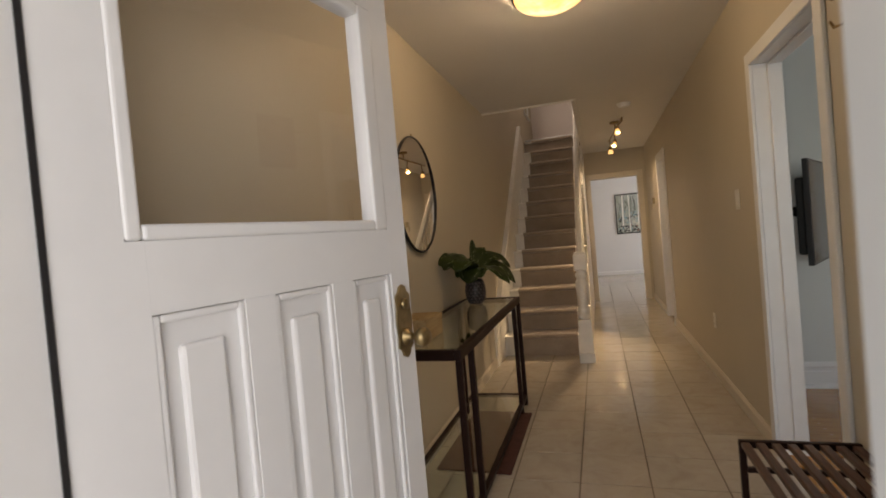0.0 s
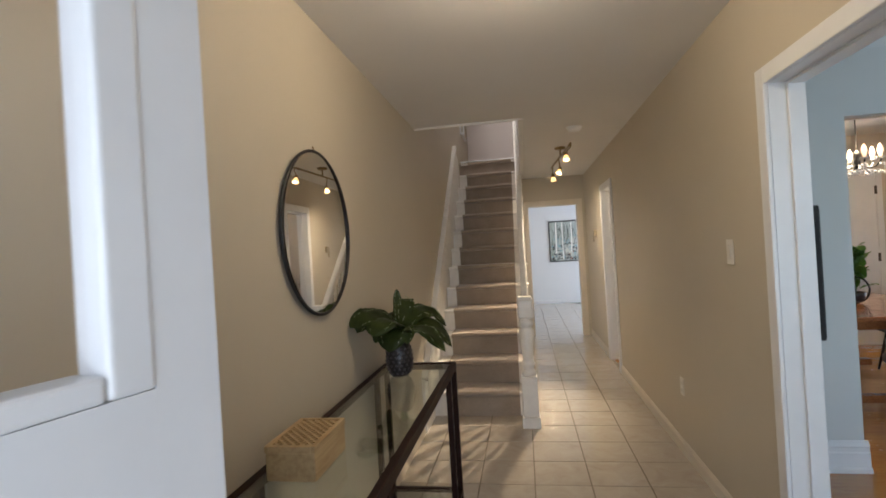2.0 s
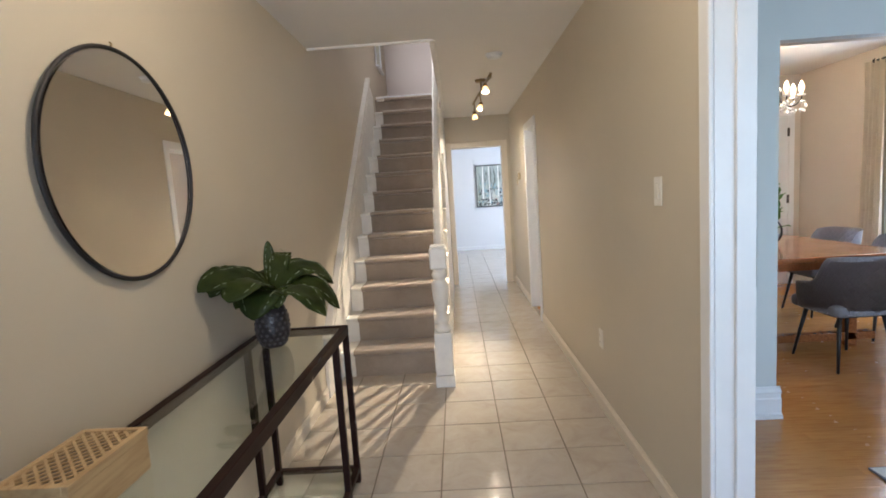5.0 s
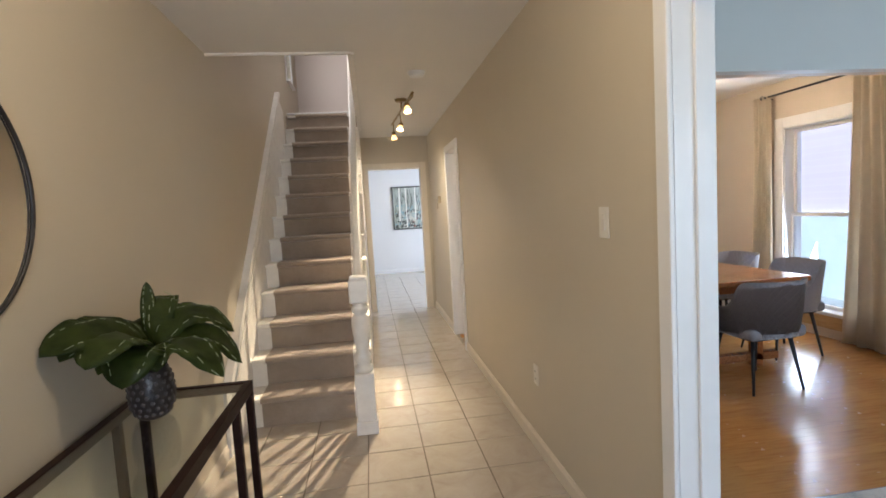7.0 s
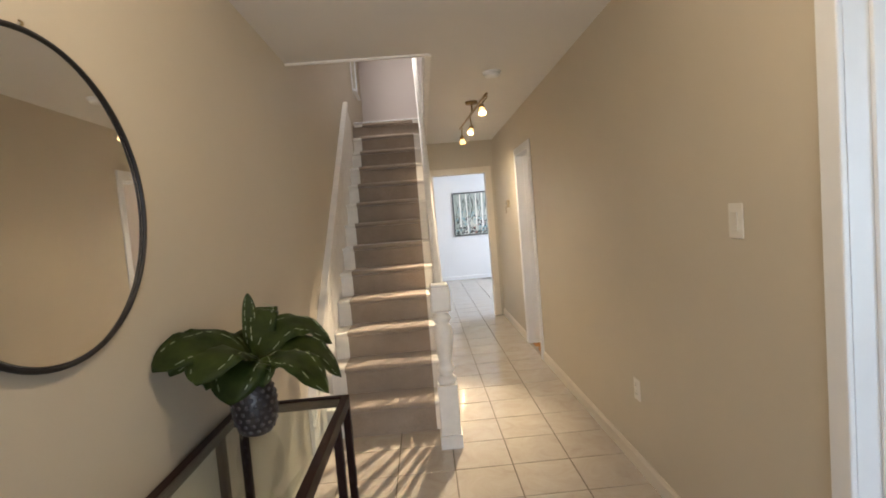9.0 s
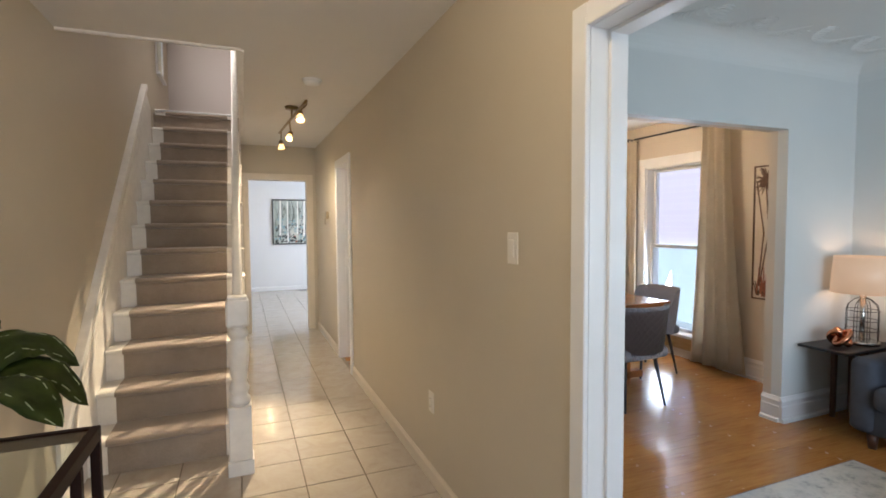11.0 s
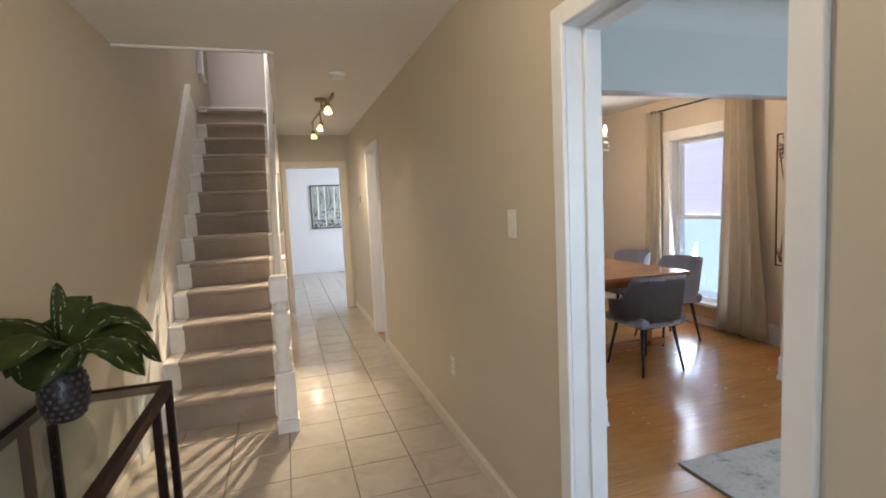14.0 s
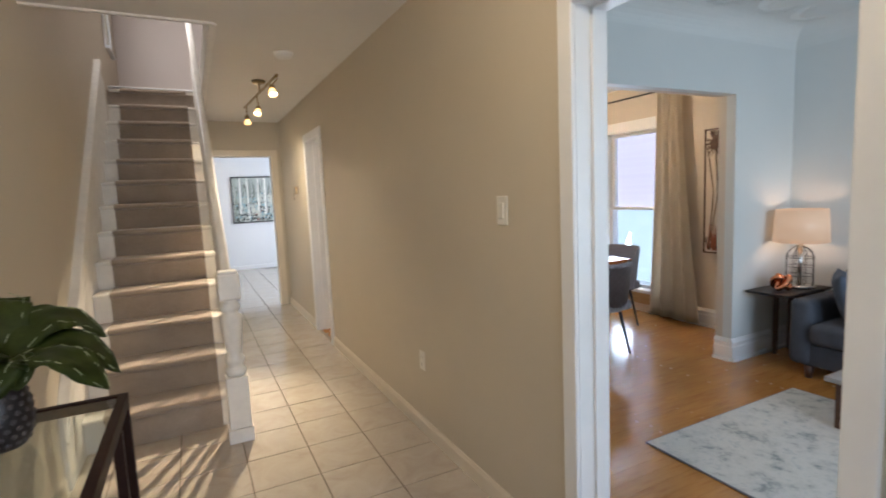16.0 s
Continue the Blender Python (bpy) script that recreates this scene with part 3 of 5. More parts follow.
casing_x("door_frame_dining", XR, -1, SY0, SY1, STOP, 0.068, "white painted doorway casing to the dining room", XT + 0.004)


def casing_y(name, y_face, out, x0, x1, top, w, label, jamb_to, wl=None, mat=None):
    mat = mat or M_CREAM
    wl = w if wl is None else wl
    ob = empty(name, label, "door frame", ((x0 + x1) / 2, y_face, 0), kind="structure")
    inv = Matrix.Translation((-(x0 + x1) / 2, -y_face, 0))
    ya, yb = sorted((y_face + out * 0.018, y_face))
    part("casing_side", moved(box(x0 - wl, x0 + 0.012, ya, yb, 0, top + w, 0.005), inv), mat, ob)
    part("casing_side", moved(box(x1 - 0.012, x1 + w, ya, yb, 0, top + w, 0.005), inv), mat, ob)
    part("casing_head", moved(box(x0 + 0.012, x1 - 0.012, ya, yb, top - 0.012, top + w, 0.005), inv), mat, ob)
    ja, jb = sorted((y_face, jamb_to))
    part("jamb", moved(box(x0, x0 + 0.012, ja, jb, 0, top), inv), mat, ob)
    part("jamb", moved(box(x1 - 0.012, x1, ja, jb, 0, top), inv), mat, ob)
    part("jamb_head", moved(box(x0 + 0.012, x1 - 0.012, ja, jb, top - 0.012, top), inv), mat, ob)
    return ob


casing_y("door_frame_kitchen", YE, -1, -0.055, 0.70, 2.035, 0.075, "cream painted doorway casing to the kitchen", YE + 0.124, wl=0.06)
casing_y("door_frame_entrance", YF - 0.14, -1, -0.745, 0.222, 2.09, 0.09, "white painted entrance door frame", YF + 0.004, mat=M_WHITE)


def baseboard(name, axis, lo, hi, face, out, mat, label, h=0.09, d=0.013, fancy=False):
    prof = [(0, 0), (d, 0), (d, h * 0.78), (d * 0.55, h * 0.88), (d * 0.45, h), (0, h)]
    if fancy:
        prof = [(0, 0), (d + 0.016, 0), (d + 0.014, 0.022), (d, 0.03), (d, h * 0.62), (d * 0.75, h * 0.66), (d * 0.75, h * 0.80), (d * 1.15, h * 0.84), (d * 0.6, h * 0.93), (d * 0.3, h), (0, h)]
    outline = [(face + out * a, b) for a, b in prof]
    return structure(name, prism(outline, "y" if axis == "y" else "x", lo, hi), mat, label, "baseboard")


baseboard("baseboard_east_far", "y", 9.70, YE, XR, -1, M_CREAM, "low cream painted baseboard")
baseboard("baseboard_east", "y", LY1 + 0.07, SY0 - 0.07, XR, -1, M_CREAM, "low cream painted baseboard along the hall")
baseboard("baseboard_east_near", "y", YF, LY0 - 0.07, XR, -1, M_CREAM, "low cream painted baseboard")
baseboard("baseboard_west", "y", YF, 7.20, XL, 1, M_CREAM, "low cream painted baseboard behind the console table")
FB = dict(h=0.18, d=0.02, fancy=True)
baseboard("baseboard_partition_west", "x", XT, PX0 + 0.018, PY0, -1, M_WHITE, "tall white moulded baseboard", **FB)
baseboard("baseboard_partition_east", "x", PX1 - 0.018, XW, PY0, -1, M_WHITE, "tall white moulded baseboard", **FB)
baseboard("baseboard_reveal_east", "y", PY0, PY1, PX1, -1, M_WHITE, "tall white moulded baseboard round the opening", **FB)
baseboard("baseboard_reveal_west", "y", PY0, PY1, PX0, 1, M_WHITE, "tall white moulded baseboard round the opening", **FB)
baseboard("baseboard_dining_east", "y", PY1, WY0 - 0.1, XW, -1, M_WHITE, "tall white moulded baseboard", **FB)
baseboard("baseboard_dining_far", "y", WY1 + 0.1, YB, XW, -1, M_WHITE, "tall white moulded baseboard", **FB)
baseboard("baseboard_dining_back", "x", XT, 3.0, YB, -1, M_WHITE, "tall white moulded baseboard", **FB)
baseboard("baseboard_living_east", "y", YF, PY0, XW, -1, M_WHITE, "tall white moulded baseboard", **FB)
baseboard("baseboard_kitchen", "x", KX0, KX1, KY, -1, M_WHITE, "low white baseboard")


def landing_window(name, y0, y1, z0, z1, label):
    """A small white window in the wall beside the landing."""
    c = empty(name, label, "window", (XL, (y0 + y1) / 2, z0), kind="structure")
    inv = Matrix.Translation((-XL, -(y0 + y1) / 2, -z0))
    w = 0.05
    for a, b in ((y0 - w, y0), (y1, y1 + w)):
        part("casing_side", moved(box(XL + 0.001, XL + 0.018, a, b, z0, z1 + w, 0.003), inv), M_WHITE, c)
    part("casing_head", moved(box(XL + 0.001, XL + 0.018, y0, y1, z1, z1 + w, 0.003), inv), M_WHITE, c)
    part("window_sill", moved(box(XL + 0.001, XL + 0.045, y0 - w, y1 + w, z0 - 0.03, z0 - 0.0005, 0.004), inv), M_WHITE, c)
    for a, b in ((y0 + 0.001, y0 + 0.03), (y1 - 0.03, y1 - 0.001)):
        part("sash_stile", moved(box(XL - 0.12, XL - 0.09, a, b, z0 + 0.001, z1 - 0.001), inv), M_WHITE, c)
    pane = part("pane", moved(box(XL - 0.107, XL - 0.103, y0 + 0.03, y1 - 0.03, z0 + 0.001, z1 - 0.001), inv), M_GLASS, c, "clear pane")
    pane.visible_shadow = False


landing_window("window_2", 10.98, 11.42, 3.22, 4.25, "small white framed window beside the upper landing")
# added out of view, only to let the fill lamp reach the steps
landing_window("window_3", 9.65, 10.80, 3.62, 4.25, "unseen white framed window added to light the stairs")


# ---- stairs ----
def nose_z(y):
    return RISE * (1 + (y - NOSE) / RUN)


def stairs():
    st = empty("staircase", "white painted stairs with a taupe carpet runner", "stairs", (SX0, NOSE, 0))
    inv = Matrix.Translation((-SX0, -NOSE, 0))
    cx0, cx1 = -0.885, -0.258
    for k in range(STEPS):
        yr, z0, z1 = NOSE + 0.025 + RUN * k, RISE * k, RISE * (k + 1)
        last = k == STEPS - 1
        part("riser", moved(box(SX0 + 0.02, SX1 - 0.03, yr, yr + 0.018, z0, z1 - 0.028), inv), M_WORN, st)
        tread = box(SX0 + 0.02, SX1 + (0.0 if not last else -0.03), yr - 0.028, yr + (RUN + 0.018 if not last else 0.10), z1 - 0.028, z1, 0.008)
        part("tread", moved(tread, inv), M_WORN, st)
        # carpet wraps down the riser, round the nosing and over the tread
        t = 0.011
        yn = yr - 0.028
        back = yr + (RUN - 0.002 if not last else 0.10)
        rn = 0.021
        nose = [(yn - 0.004 + rn * math.cos(q), z1 + t - rn + rn * math.sin(q)) for q in (radians(270 - 30 * j) for j in range(7))]
        out = [(yr - t, z0 + (0.011 if k else 0.0)), (yr - t, z1 - 0.036)] + nose + [(back, z1 + t), (back, z1 + 0.001), (yn + 0.004, z1 + 0.001), (yn + 0.002, z1 - 0.0285), (yr - 0.001, z1 - 0.031), (yr - 0.001, z0 + (0.011 if k else 0.0))]
        part("carpet_runner", moved(prism(out, "x", cx0, cx1), inv), M_CARPET, st, "taupe carpet runner", soft=False)
    # open string under the treads on the hall side, and the panelled side below it
    side = [(NOSE + 0.03, 0.0)]
    for k in range(STEPS):
        side += [(NOSE + 0.03 + RUN * k, RISE * (k + 1) - 0.03), (NOSE + 0.03 + RUN * (k + 1), RISE * (k + 1) - 0.03)]
    y_end = YE - 0.002
    side = [p for p in side if p[1] < H - 0.05]
    side += [(side[-1][0], H - 0.002), (y_end, H - 0.002), (y_end, 0.0)]
    part("side_panel", moved(prism(side, "x", SX1 - 0.03, SX1 - 0.004), inv), M_WORN, st, "white painted stair side")
    # wall string with a capping rail
    lo, hi = 7.22, 9.98
    def string_z(y):
        return 0.89 + 0.871 * (y - 7.78)
    top = [(lo, 0.0), (lo, string_z(lo)), (hi, string_z(hi)), (hi + 0.34, nose_z(hi + 0.34) + 0.22), (hi + 0.34, nose_z(hi + 0.34) - 0.3), (7.75, 0.0)]
    part("wall_string", moved(prism(top, "x", SX0 + 0.001, SX0 + 0.022), inv), M_WORN, st, "white wall string beside the steps")
    for off, w, d in ((0.0, 0.055, 0.05), (-0.17, 0.03, 0.034), (-0.30, 0.02, 0.03)):
        a, b = (SX0 + d / 2, lo + 0.01, string_z(lo + 0.01) + off), (SX0 + d / 2, hi, string_z(hi) + off)
        part("string_moulding", moved(bar(a, b, w, d, 0.006), inv), M_WORN, st)
    part("landing_nosing", moved(box(SX0 + 0.02, SX1, NOSE + RUN * 12 - 0.02, NOSE + RUN * 12 + 0.06, LAND + 0.0125, LAND + 0.03, 0.006), inv), M_WHITE, st)
    return st


stairs()


def railing():
    r = empty("stair_railing", "white turned newel with handrail and balusters", "railing", (-0.17, 7.36, 0))
    inv = Matrix.Translation((0.17, -7.36, 0))
    nx, ny = -0.170, 7.375
    s = 0.062
    block = join(box(nx - 0.070, nx + 0.070, ny - 0.070, ny + 0.070, 0, 0.085, 0.004), box(nx - s, nx + s, ny - s, ny + s, 0.085, 0.40, 0.006))
    turned = lathe([(0.05, 0.40), (0.058, 0.415), (0.060, 0.435), (0.046, 0.45), (0.040, 0.462), (0.052, 0.48), (0.056, 0.50), (0.048, 0.515), (0.040, 0.53), (0.046, 0.58), (0.056, 0.66), (0.061, 0.72), (0.058, 0.755), (0.046, 0.775), (0.040, 0.785), (0.052, 0.80), (0.057, 0.815), (0.052, 0.832), (0.042, 0.845), (0.050, 0.862)], 32, (nx, ny, 0))
    cap = join(box(nx - s, nx + s, ny - s, ny + s, 0.86, 1.015, 0.014), box(nx - s * 0.86, nx + s * 0.86, ny - s * 0.86, ny + s * 0.86, 1.010, 1.032, 0.008))
    part("newel_foot", moved(block, inv), M_WORN, r)
    part("newel_shaft", moved(turned, inv), M_WORN, r, soft=True)
    part("newel_cap", moved(cap, inv), M_WORN, r)
    slope = RISE / RUN
    z0 = 0.93

    def rail_z(y):
        return z0 + (y - 7.43) * slope
    end = 10.6
    rail = bar((nx, 7.435, rail_z(7.435)), (nx, end, rail_z(end)), 0.058, 0.062, 0.014)
    part("handrail", moved(rail, inv), M_WORN, r)
    for k in range(STEPS - 1):
        for j in (0.06, 0.185):
            y = NOSE + RUN * k + j
            za, zb = RISE * (k + 1) + 0.0005, rail_z(y) - 0.036
            h = zb - za
            prof = [(0.014, 0.0), (0.015, h * 0.16), (0.018, h * 0.18), (0.011, h * 0.21), (0.013, h * 0.3), (0.0175, h * 0.42), (0.012, h * 0.62), (0.010, h * 0.78), (0.016, h * 0.80), (0.013, h * 0.83), (0.013, h)]
            part("baluster", moved(lathe(prof, 12, (nx, y, za)), inv), M_WORN, r, soft=True)
    return r


railing()

# ---- entrance door, open against the hall ----
def entrance_door():
    w, t, h = 0.858, 0.045, 2.03
    d = empty("entrance_door", "white panelled front door with a large glass pane, standing open", "door", (-0.73, 3.075, 0.015))
    d.rotation_euler = (0, 0, radians(77.4))
    d.scale = (1.035, 1, 1)
    # in the door's own frame x runs from hinge to lock, y = 0 is the face to the hall, the leaf lies behind it (+y)
    g0, g1, gz = 0.100, 0.756, 1.288
    g2 = 1.90
    def slab(a, b, lo, hi, y0=0.0, y1=t, bev=0.0):
        return box(a, b, y0, y1, lo, hi, bev)
    part("hinge_stile", join(slab(0, 0.1305, 0, gz), slab(0, g0, gz, h)), M_DOOR, d)
    part("lock_stile", slab(g1 + 0.02, w, 0, h), M_DOOR, d)
    part("top_rail", slab(g0 + 0.0002, g1 + 0.0198, g2, h), M_DOOR, d)
    part("lock_rail", slab(0.1307, g1 + 0.0198, 1.165, gz), M_DOOR, d)
    part("bottom_rail", slab(0.1307, g1 + 0.0198, 0, 0.23), M_DOOR, d)
    cols = [(0.131, 0.307), (0.378, 0.547), (0.619, 0.772)]
    for a, b in ((0.307, 0.378), (0.547, 0.619)):
        part("muntin", slab(a, b, 0.2302, 1.1648), M_DOOR, d)
    for a, b in cols:
        field = box(a, b, 0.014, t - 0.014, 0.2302, 1.1648)
        raised = box(a + 0.045, b - 0.045, 0.004, t - 0.004, 0.29, 1.105, 0.008)
        p = part("panel", join(field, raised), M_DOOR, d)
        for lo, hi, za, zb in ((a, a + 0.014, 0.232, 1.163), (b - 0.014, b, 0.232, 1.163), (a + 0.014, b - 0.014, 0.232, 0.246), (a + 0.014, b - 0.014, 1.149, 1.163)):
            part("panel_moulding", box(lo, hi, 0.002, 0.0135, za, zb, 0.004), M_DOOR, p)
    for lo, hi, za, zb in ((g0, g0 + 0.028, gz, g2), (0.726, g1 + 0.0215, gz, g2), (g0 + 0.028, 0.726, gz, gz + 0.028), (g0 + 0.028, 0.726, g2 - 0.03, g2)):
        part("glazing_bead", box(lo, hi, -0.003, t + 0.003, za, zb, 0.007, 3), M_DOOR, d)
    pane = part("pane", box(g0 + 0.016, g1 + 0.004, t / 2 - 0.002, t / 2 + 0.002, gz + 0.014, g2 - 0.014), M_GLASS, d, "clear glass pane")
    pane.visible_shadow = False
    part("weatherstrip", box(-0.010, -0.0015, -0.003, 0.012, 0, h), M_BLACK, d, "black rubber seal")
    zc = 1.024
    out = [(0.000, 0.105), (0.014, 0.098), (0.020, 0.082), (0.032, 0.074), (0.030, 0.045), (0.036, 0.0), (0.030, -0.045), (0.032, -0.074), (0.020, -0.082), (0.014, -0.098), (0.0, -0.105)]
    outline = [(0.812 + a, zc + b) for a, b in out] + [(0.812 - a, zc + b) for a, b in reversed(out[1:-1])]
    plate = part("escutcheon", prism(outline, "y", -0.007, -0.0005), M_BRASS, d, "ornate antique brass escutcheon")
    knob = lathe([(0.026, 0.0), (0.026, 0.006), (0.011, 0.012), (0.010, 0.030), (0.020, 0.040), (0.028, 0.052), (0.028, 0.062), (0.018, 0.074), (0.004, 0.076)], 28)
    part("knob", moved(knob, Matrix.Translation((0.812, -0.007, zc - 0.045)) @ Matrix.Rotation(radians(90), 4, "X")), M_BRASS, plate, soft=True)
    cyl = lathe([(0.016, 0.0), (0.016, 0.008), (0.010, 0.012)], 24)
    part("lock_cylinder", moved(cyl, Matrix.Translation((0.812, -0.007, zc + 0.05)) @ Matrix.Rotation(radians(90), 4, "X")), M_BRASS, plate, soft=True)
    for z in (0.25, 1.0, 1.75):
        part("hinge", moved(lathe([(0.007, 0), (0.007, 0.09)], 12), Matrix.Translation((-0.006, t + 0.004, z))), M_BRASS, d)
    return d


entrance_door()


# ---- hall things ----
def console_table():
    x0, x1, y0, y1, top = -0.994, -0.573, 4.54, 6.18, 0.797
    c = empty("console_table", "long dark bronze console table with glass top and shelf", "table", (x0, y0, 0))
    inv = Matrix.Translation((-x0, -y0, 0))
    b = 0.028
    def add(name, bm, mat=None, label=""):
        return part(name, moved(bm, inv), mat or M_BRONZE, c, label)
    for xa in (x0, x1 - b):
        add("top_rail", box(xa, xa + b, y0, y1, top - 0.045, top, 0.003))
        add("bottom_rail", box(xa, xa + b, y0, y1, 0.055, 0.083, 0.003))
        for ya in (y0, y1 - b):
            add("leg", box(xa, xa + b, ya, ya + b, 0, top - 0.0455, 0.003))
        for ya in (y0 + 0.20, y1 - 0.20 - b):
            add("inner_leg", box(xa, xa + b, ya, ya + b, 0, top - 0.0455, 0.003))
    for ya in (y0, y1 - b):
        add("end_rail", box(x0 + b, x1 - b, ya, ya + b, top - 0.045, top, 0.003))
        add("end_foot_rail", box(x0 + b, x1 - b, ya, ya + b, 0.055, 0.083, 0.003))
    g = add("glass_top", box(x0 + b - 0.002, x1 - b + 0.002, y0 + b - 0.002, y1 - b + 0.002, top - 0.012, top - 0.003), M_TABLE_GLASS, "greenish clear glass top")
    g.visible_shadow = False
    g = add("glass_shelf", box(x0 + b, x1 - b, y0 + b, y1 - b, 0.074, 0.081), M_TABLE_GLASS, "greenish clear glass shelf")
    g.visible_shadow = False


console_table()


def carved_box():
    y0, y1, x0, x1, z, h = 4.715, 4.955, -0.930, -0.777, 0.797, 0.100
    c = empty("wooden_box", "pale wooden box with a pierced lattice lid on the console table", "box", ((x0 + x1) / 2, (y0 + y1) / 2, z - 0.003))
    inv = Matrix.Translation((-(x0 + x1) / 2, -(y0 + y1) / 2, -z + 0.003))
    part("body", moved(box(x0, x1, y0, y1, z - 0.003, z + h - 0.02, 0.004), inv), M_BOX, c)
    # black sheet over the solid body gives the holes their shade
    part("lid_floor", moved(box(x0 + 0.013, x1 - 0.013, y0 + 0.013, y1 - 0.013, z + h - 0.0195, z + h - 0.0175), inv), M_BLACK, c, "black sheet in place of the shade under the lattice")
    lid = [box(x0 - 0.002, x0 + 0.012, y0 - 0.002, y1 + 0.002, z + h - 0.02, z + h, 0.002), box(x1 - 0.012, x1 + 0.002, y0 - 0.002, y1 + 0.002, z + h - 0.02, z + h, 0.002),
           box(x0 + 0.012, x1 - 0.012, y0 - 0.002, y0 + 0.012, z + h - 0.02, z + h, 0.002), box(x0 + 0.012, x1 - 0.012, y1 - 0.012, y1 + 0.002, z + h - 0.02, z + h, 0.002)]
    part("lid", moved(join(*lid), inv), M_BOX, c)
    # diagonal lattice strips, cut to the lid
    xa, xb, ya, yb = x0 + 0.011, x1 - 0.011, y0 + 0.011, y1 - 0.011
    zt = z + h - 0.004
    step = 0.0262
    w, l = xb - xa, yb - ya
    n = int((w + l) / step)
    for sgn in (1, -1):
        for k in range(1, n):
            s = k * step
            p = (max(0, s - l), min(s, l))
            q = (min(s, w), max(0, s - w))
            if sgn == -1:
                p, q = (w - p[0], p[1]), (w - q[0], q[1])
            dz = 0.0 if sgn == 1 else -0.0015
            a, b = Vector((xa + p[0], ya + p[1], zt + dz)), Vector((xa + q[0], ya + q[1], zt + dz))
            if (b - a).length > 0.012:
                part("lattice_strip", moved(bar(a, b, 0.0066, 0.003), inv), M_BOX, c)


carved_box()


def leaf_mesh(length, width, droop, fold=0.12, rows=12):
    """A broad ribbed leaf that starts at the origin along +x and bends down."""
    bm = bmesh.new()
    grid = []
    for i in range(rows + 1):
        t = i / rows
        half = 0.001 + width * 0.5 * max(0.0, 1.0 - abs(2.0 * t ** 0.9 - 1.0) ** 2.8) ** 0.62
        cx, cz = length * t * (1 - 0.12 * droop * t), length * (0.22 * t - droop * t * t * 0.75)
        row = []
        for j in range(-3, 4):
            s = j / 3
            wave = 0.011 * math.sin(t * 14 + j * 1.3) * abs(s)
            row.append(bm.verts.new((cx, half * s, cz + fold * half * abs(s) - 0.22 * half * s * s + wave)))
        grid.append(row)
    for a, b in zip(grid, grid[1:]):
        for k in range(6):
            bm.faces.new((a[k], a[k + 1], b[k + 1], b[k]))
    bmesh.ops.solidify(bm, geom=list(bm.faces), thickness=0.0016)
    return bm, grid


def leaf_frames(p0, p1, p2, facing, rows):
    """Points, sideways and upward directions along a bent leaf from p0 over p1 to p2."""
    p0, p1, p2, facing = Vector(p0), Vector(p1), Vector(p2), Vector(facing)
    out = []
    for i in range(rows + 1):
        t = i / rows
        p = p0 * (1 - t) ** 2 + p1 * (2 * t * (1 - t)) + p2 * t * t
        d = ((p1 - p0) * (1 - t) + (p2 - p1) * t).normalized()
        side = d.cross(facing).normalized()
        out.append((t, p, side, side.cross(d)))
    return out


def leaf_surface(frame_of, s, width, seed):
    """A point of the blade: s runs from one edge (-1) to the other (1)."""
    t, p, side, up = frame_of
    half = 0.001 + width * 0.5 * max(0.0, 1.0 - abs(2.0 * t ** 0.85 - 1.0) ** 2.4) ** 0.68
    wave = 0.006 * math.sin(t * 13 + s * 4 + seed) * abs(s) + 0.003 * math.sin(t * 29 + seed * 2) * s
    return p + side * (half * s) + up * (half * (0.20 * abs(s) - 0.30 * s * s) + wave * min(1, 4 * t * (1 - t) + 0.2))


def bent_leaf(p0, p1, p2, width, facing, seed, rows=18):
    bm = bmesh.new()
    grid = [[bm.verts.new(leaf_surface(f, j / 4, width, seed)) for j in range(-4, 5)] for f in leaf_frames(p0, p1, p2, facing, rows)]
    for a, b in zip(grid, grid[1:]):
        for k in range(8):
            bm.faces.new((a[k], a[k + 1], b[k + 1], b[k]))
    bmesh.ops.solidify(bm, geom=list(bm.faces), thickness=0.0016)
    return bm


def leaf_dashes(p0, p1, p2, width, facing, seed):
    """Broken cream lines inside both edges."""
    rows = 90
    frames = leaf_frames(p0, p1, p2, facing, rows)
    rng = random.Random(seed * 7)
    bms = []
    for s, r in ((-0.62, 0.0013), (0.62, 0.0013)):
        k = rng.randint(9, 14)
        while k < 82:
            span = rng.randint(3, 7)
            pts = [leaf_surface(frames[min(rows, k + j)], s, width, seed) for j in (0, span // 2 + 1, span + 1)]
            bms.append(tube(pts, r, 5))
            k += span + rng.randint(3, 11)
    return join(*bms)


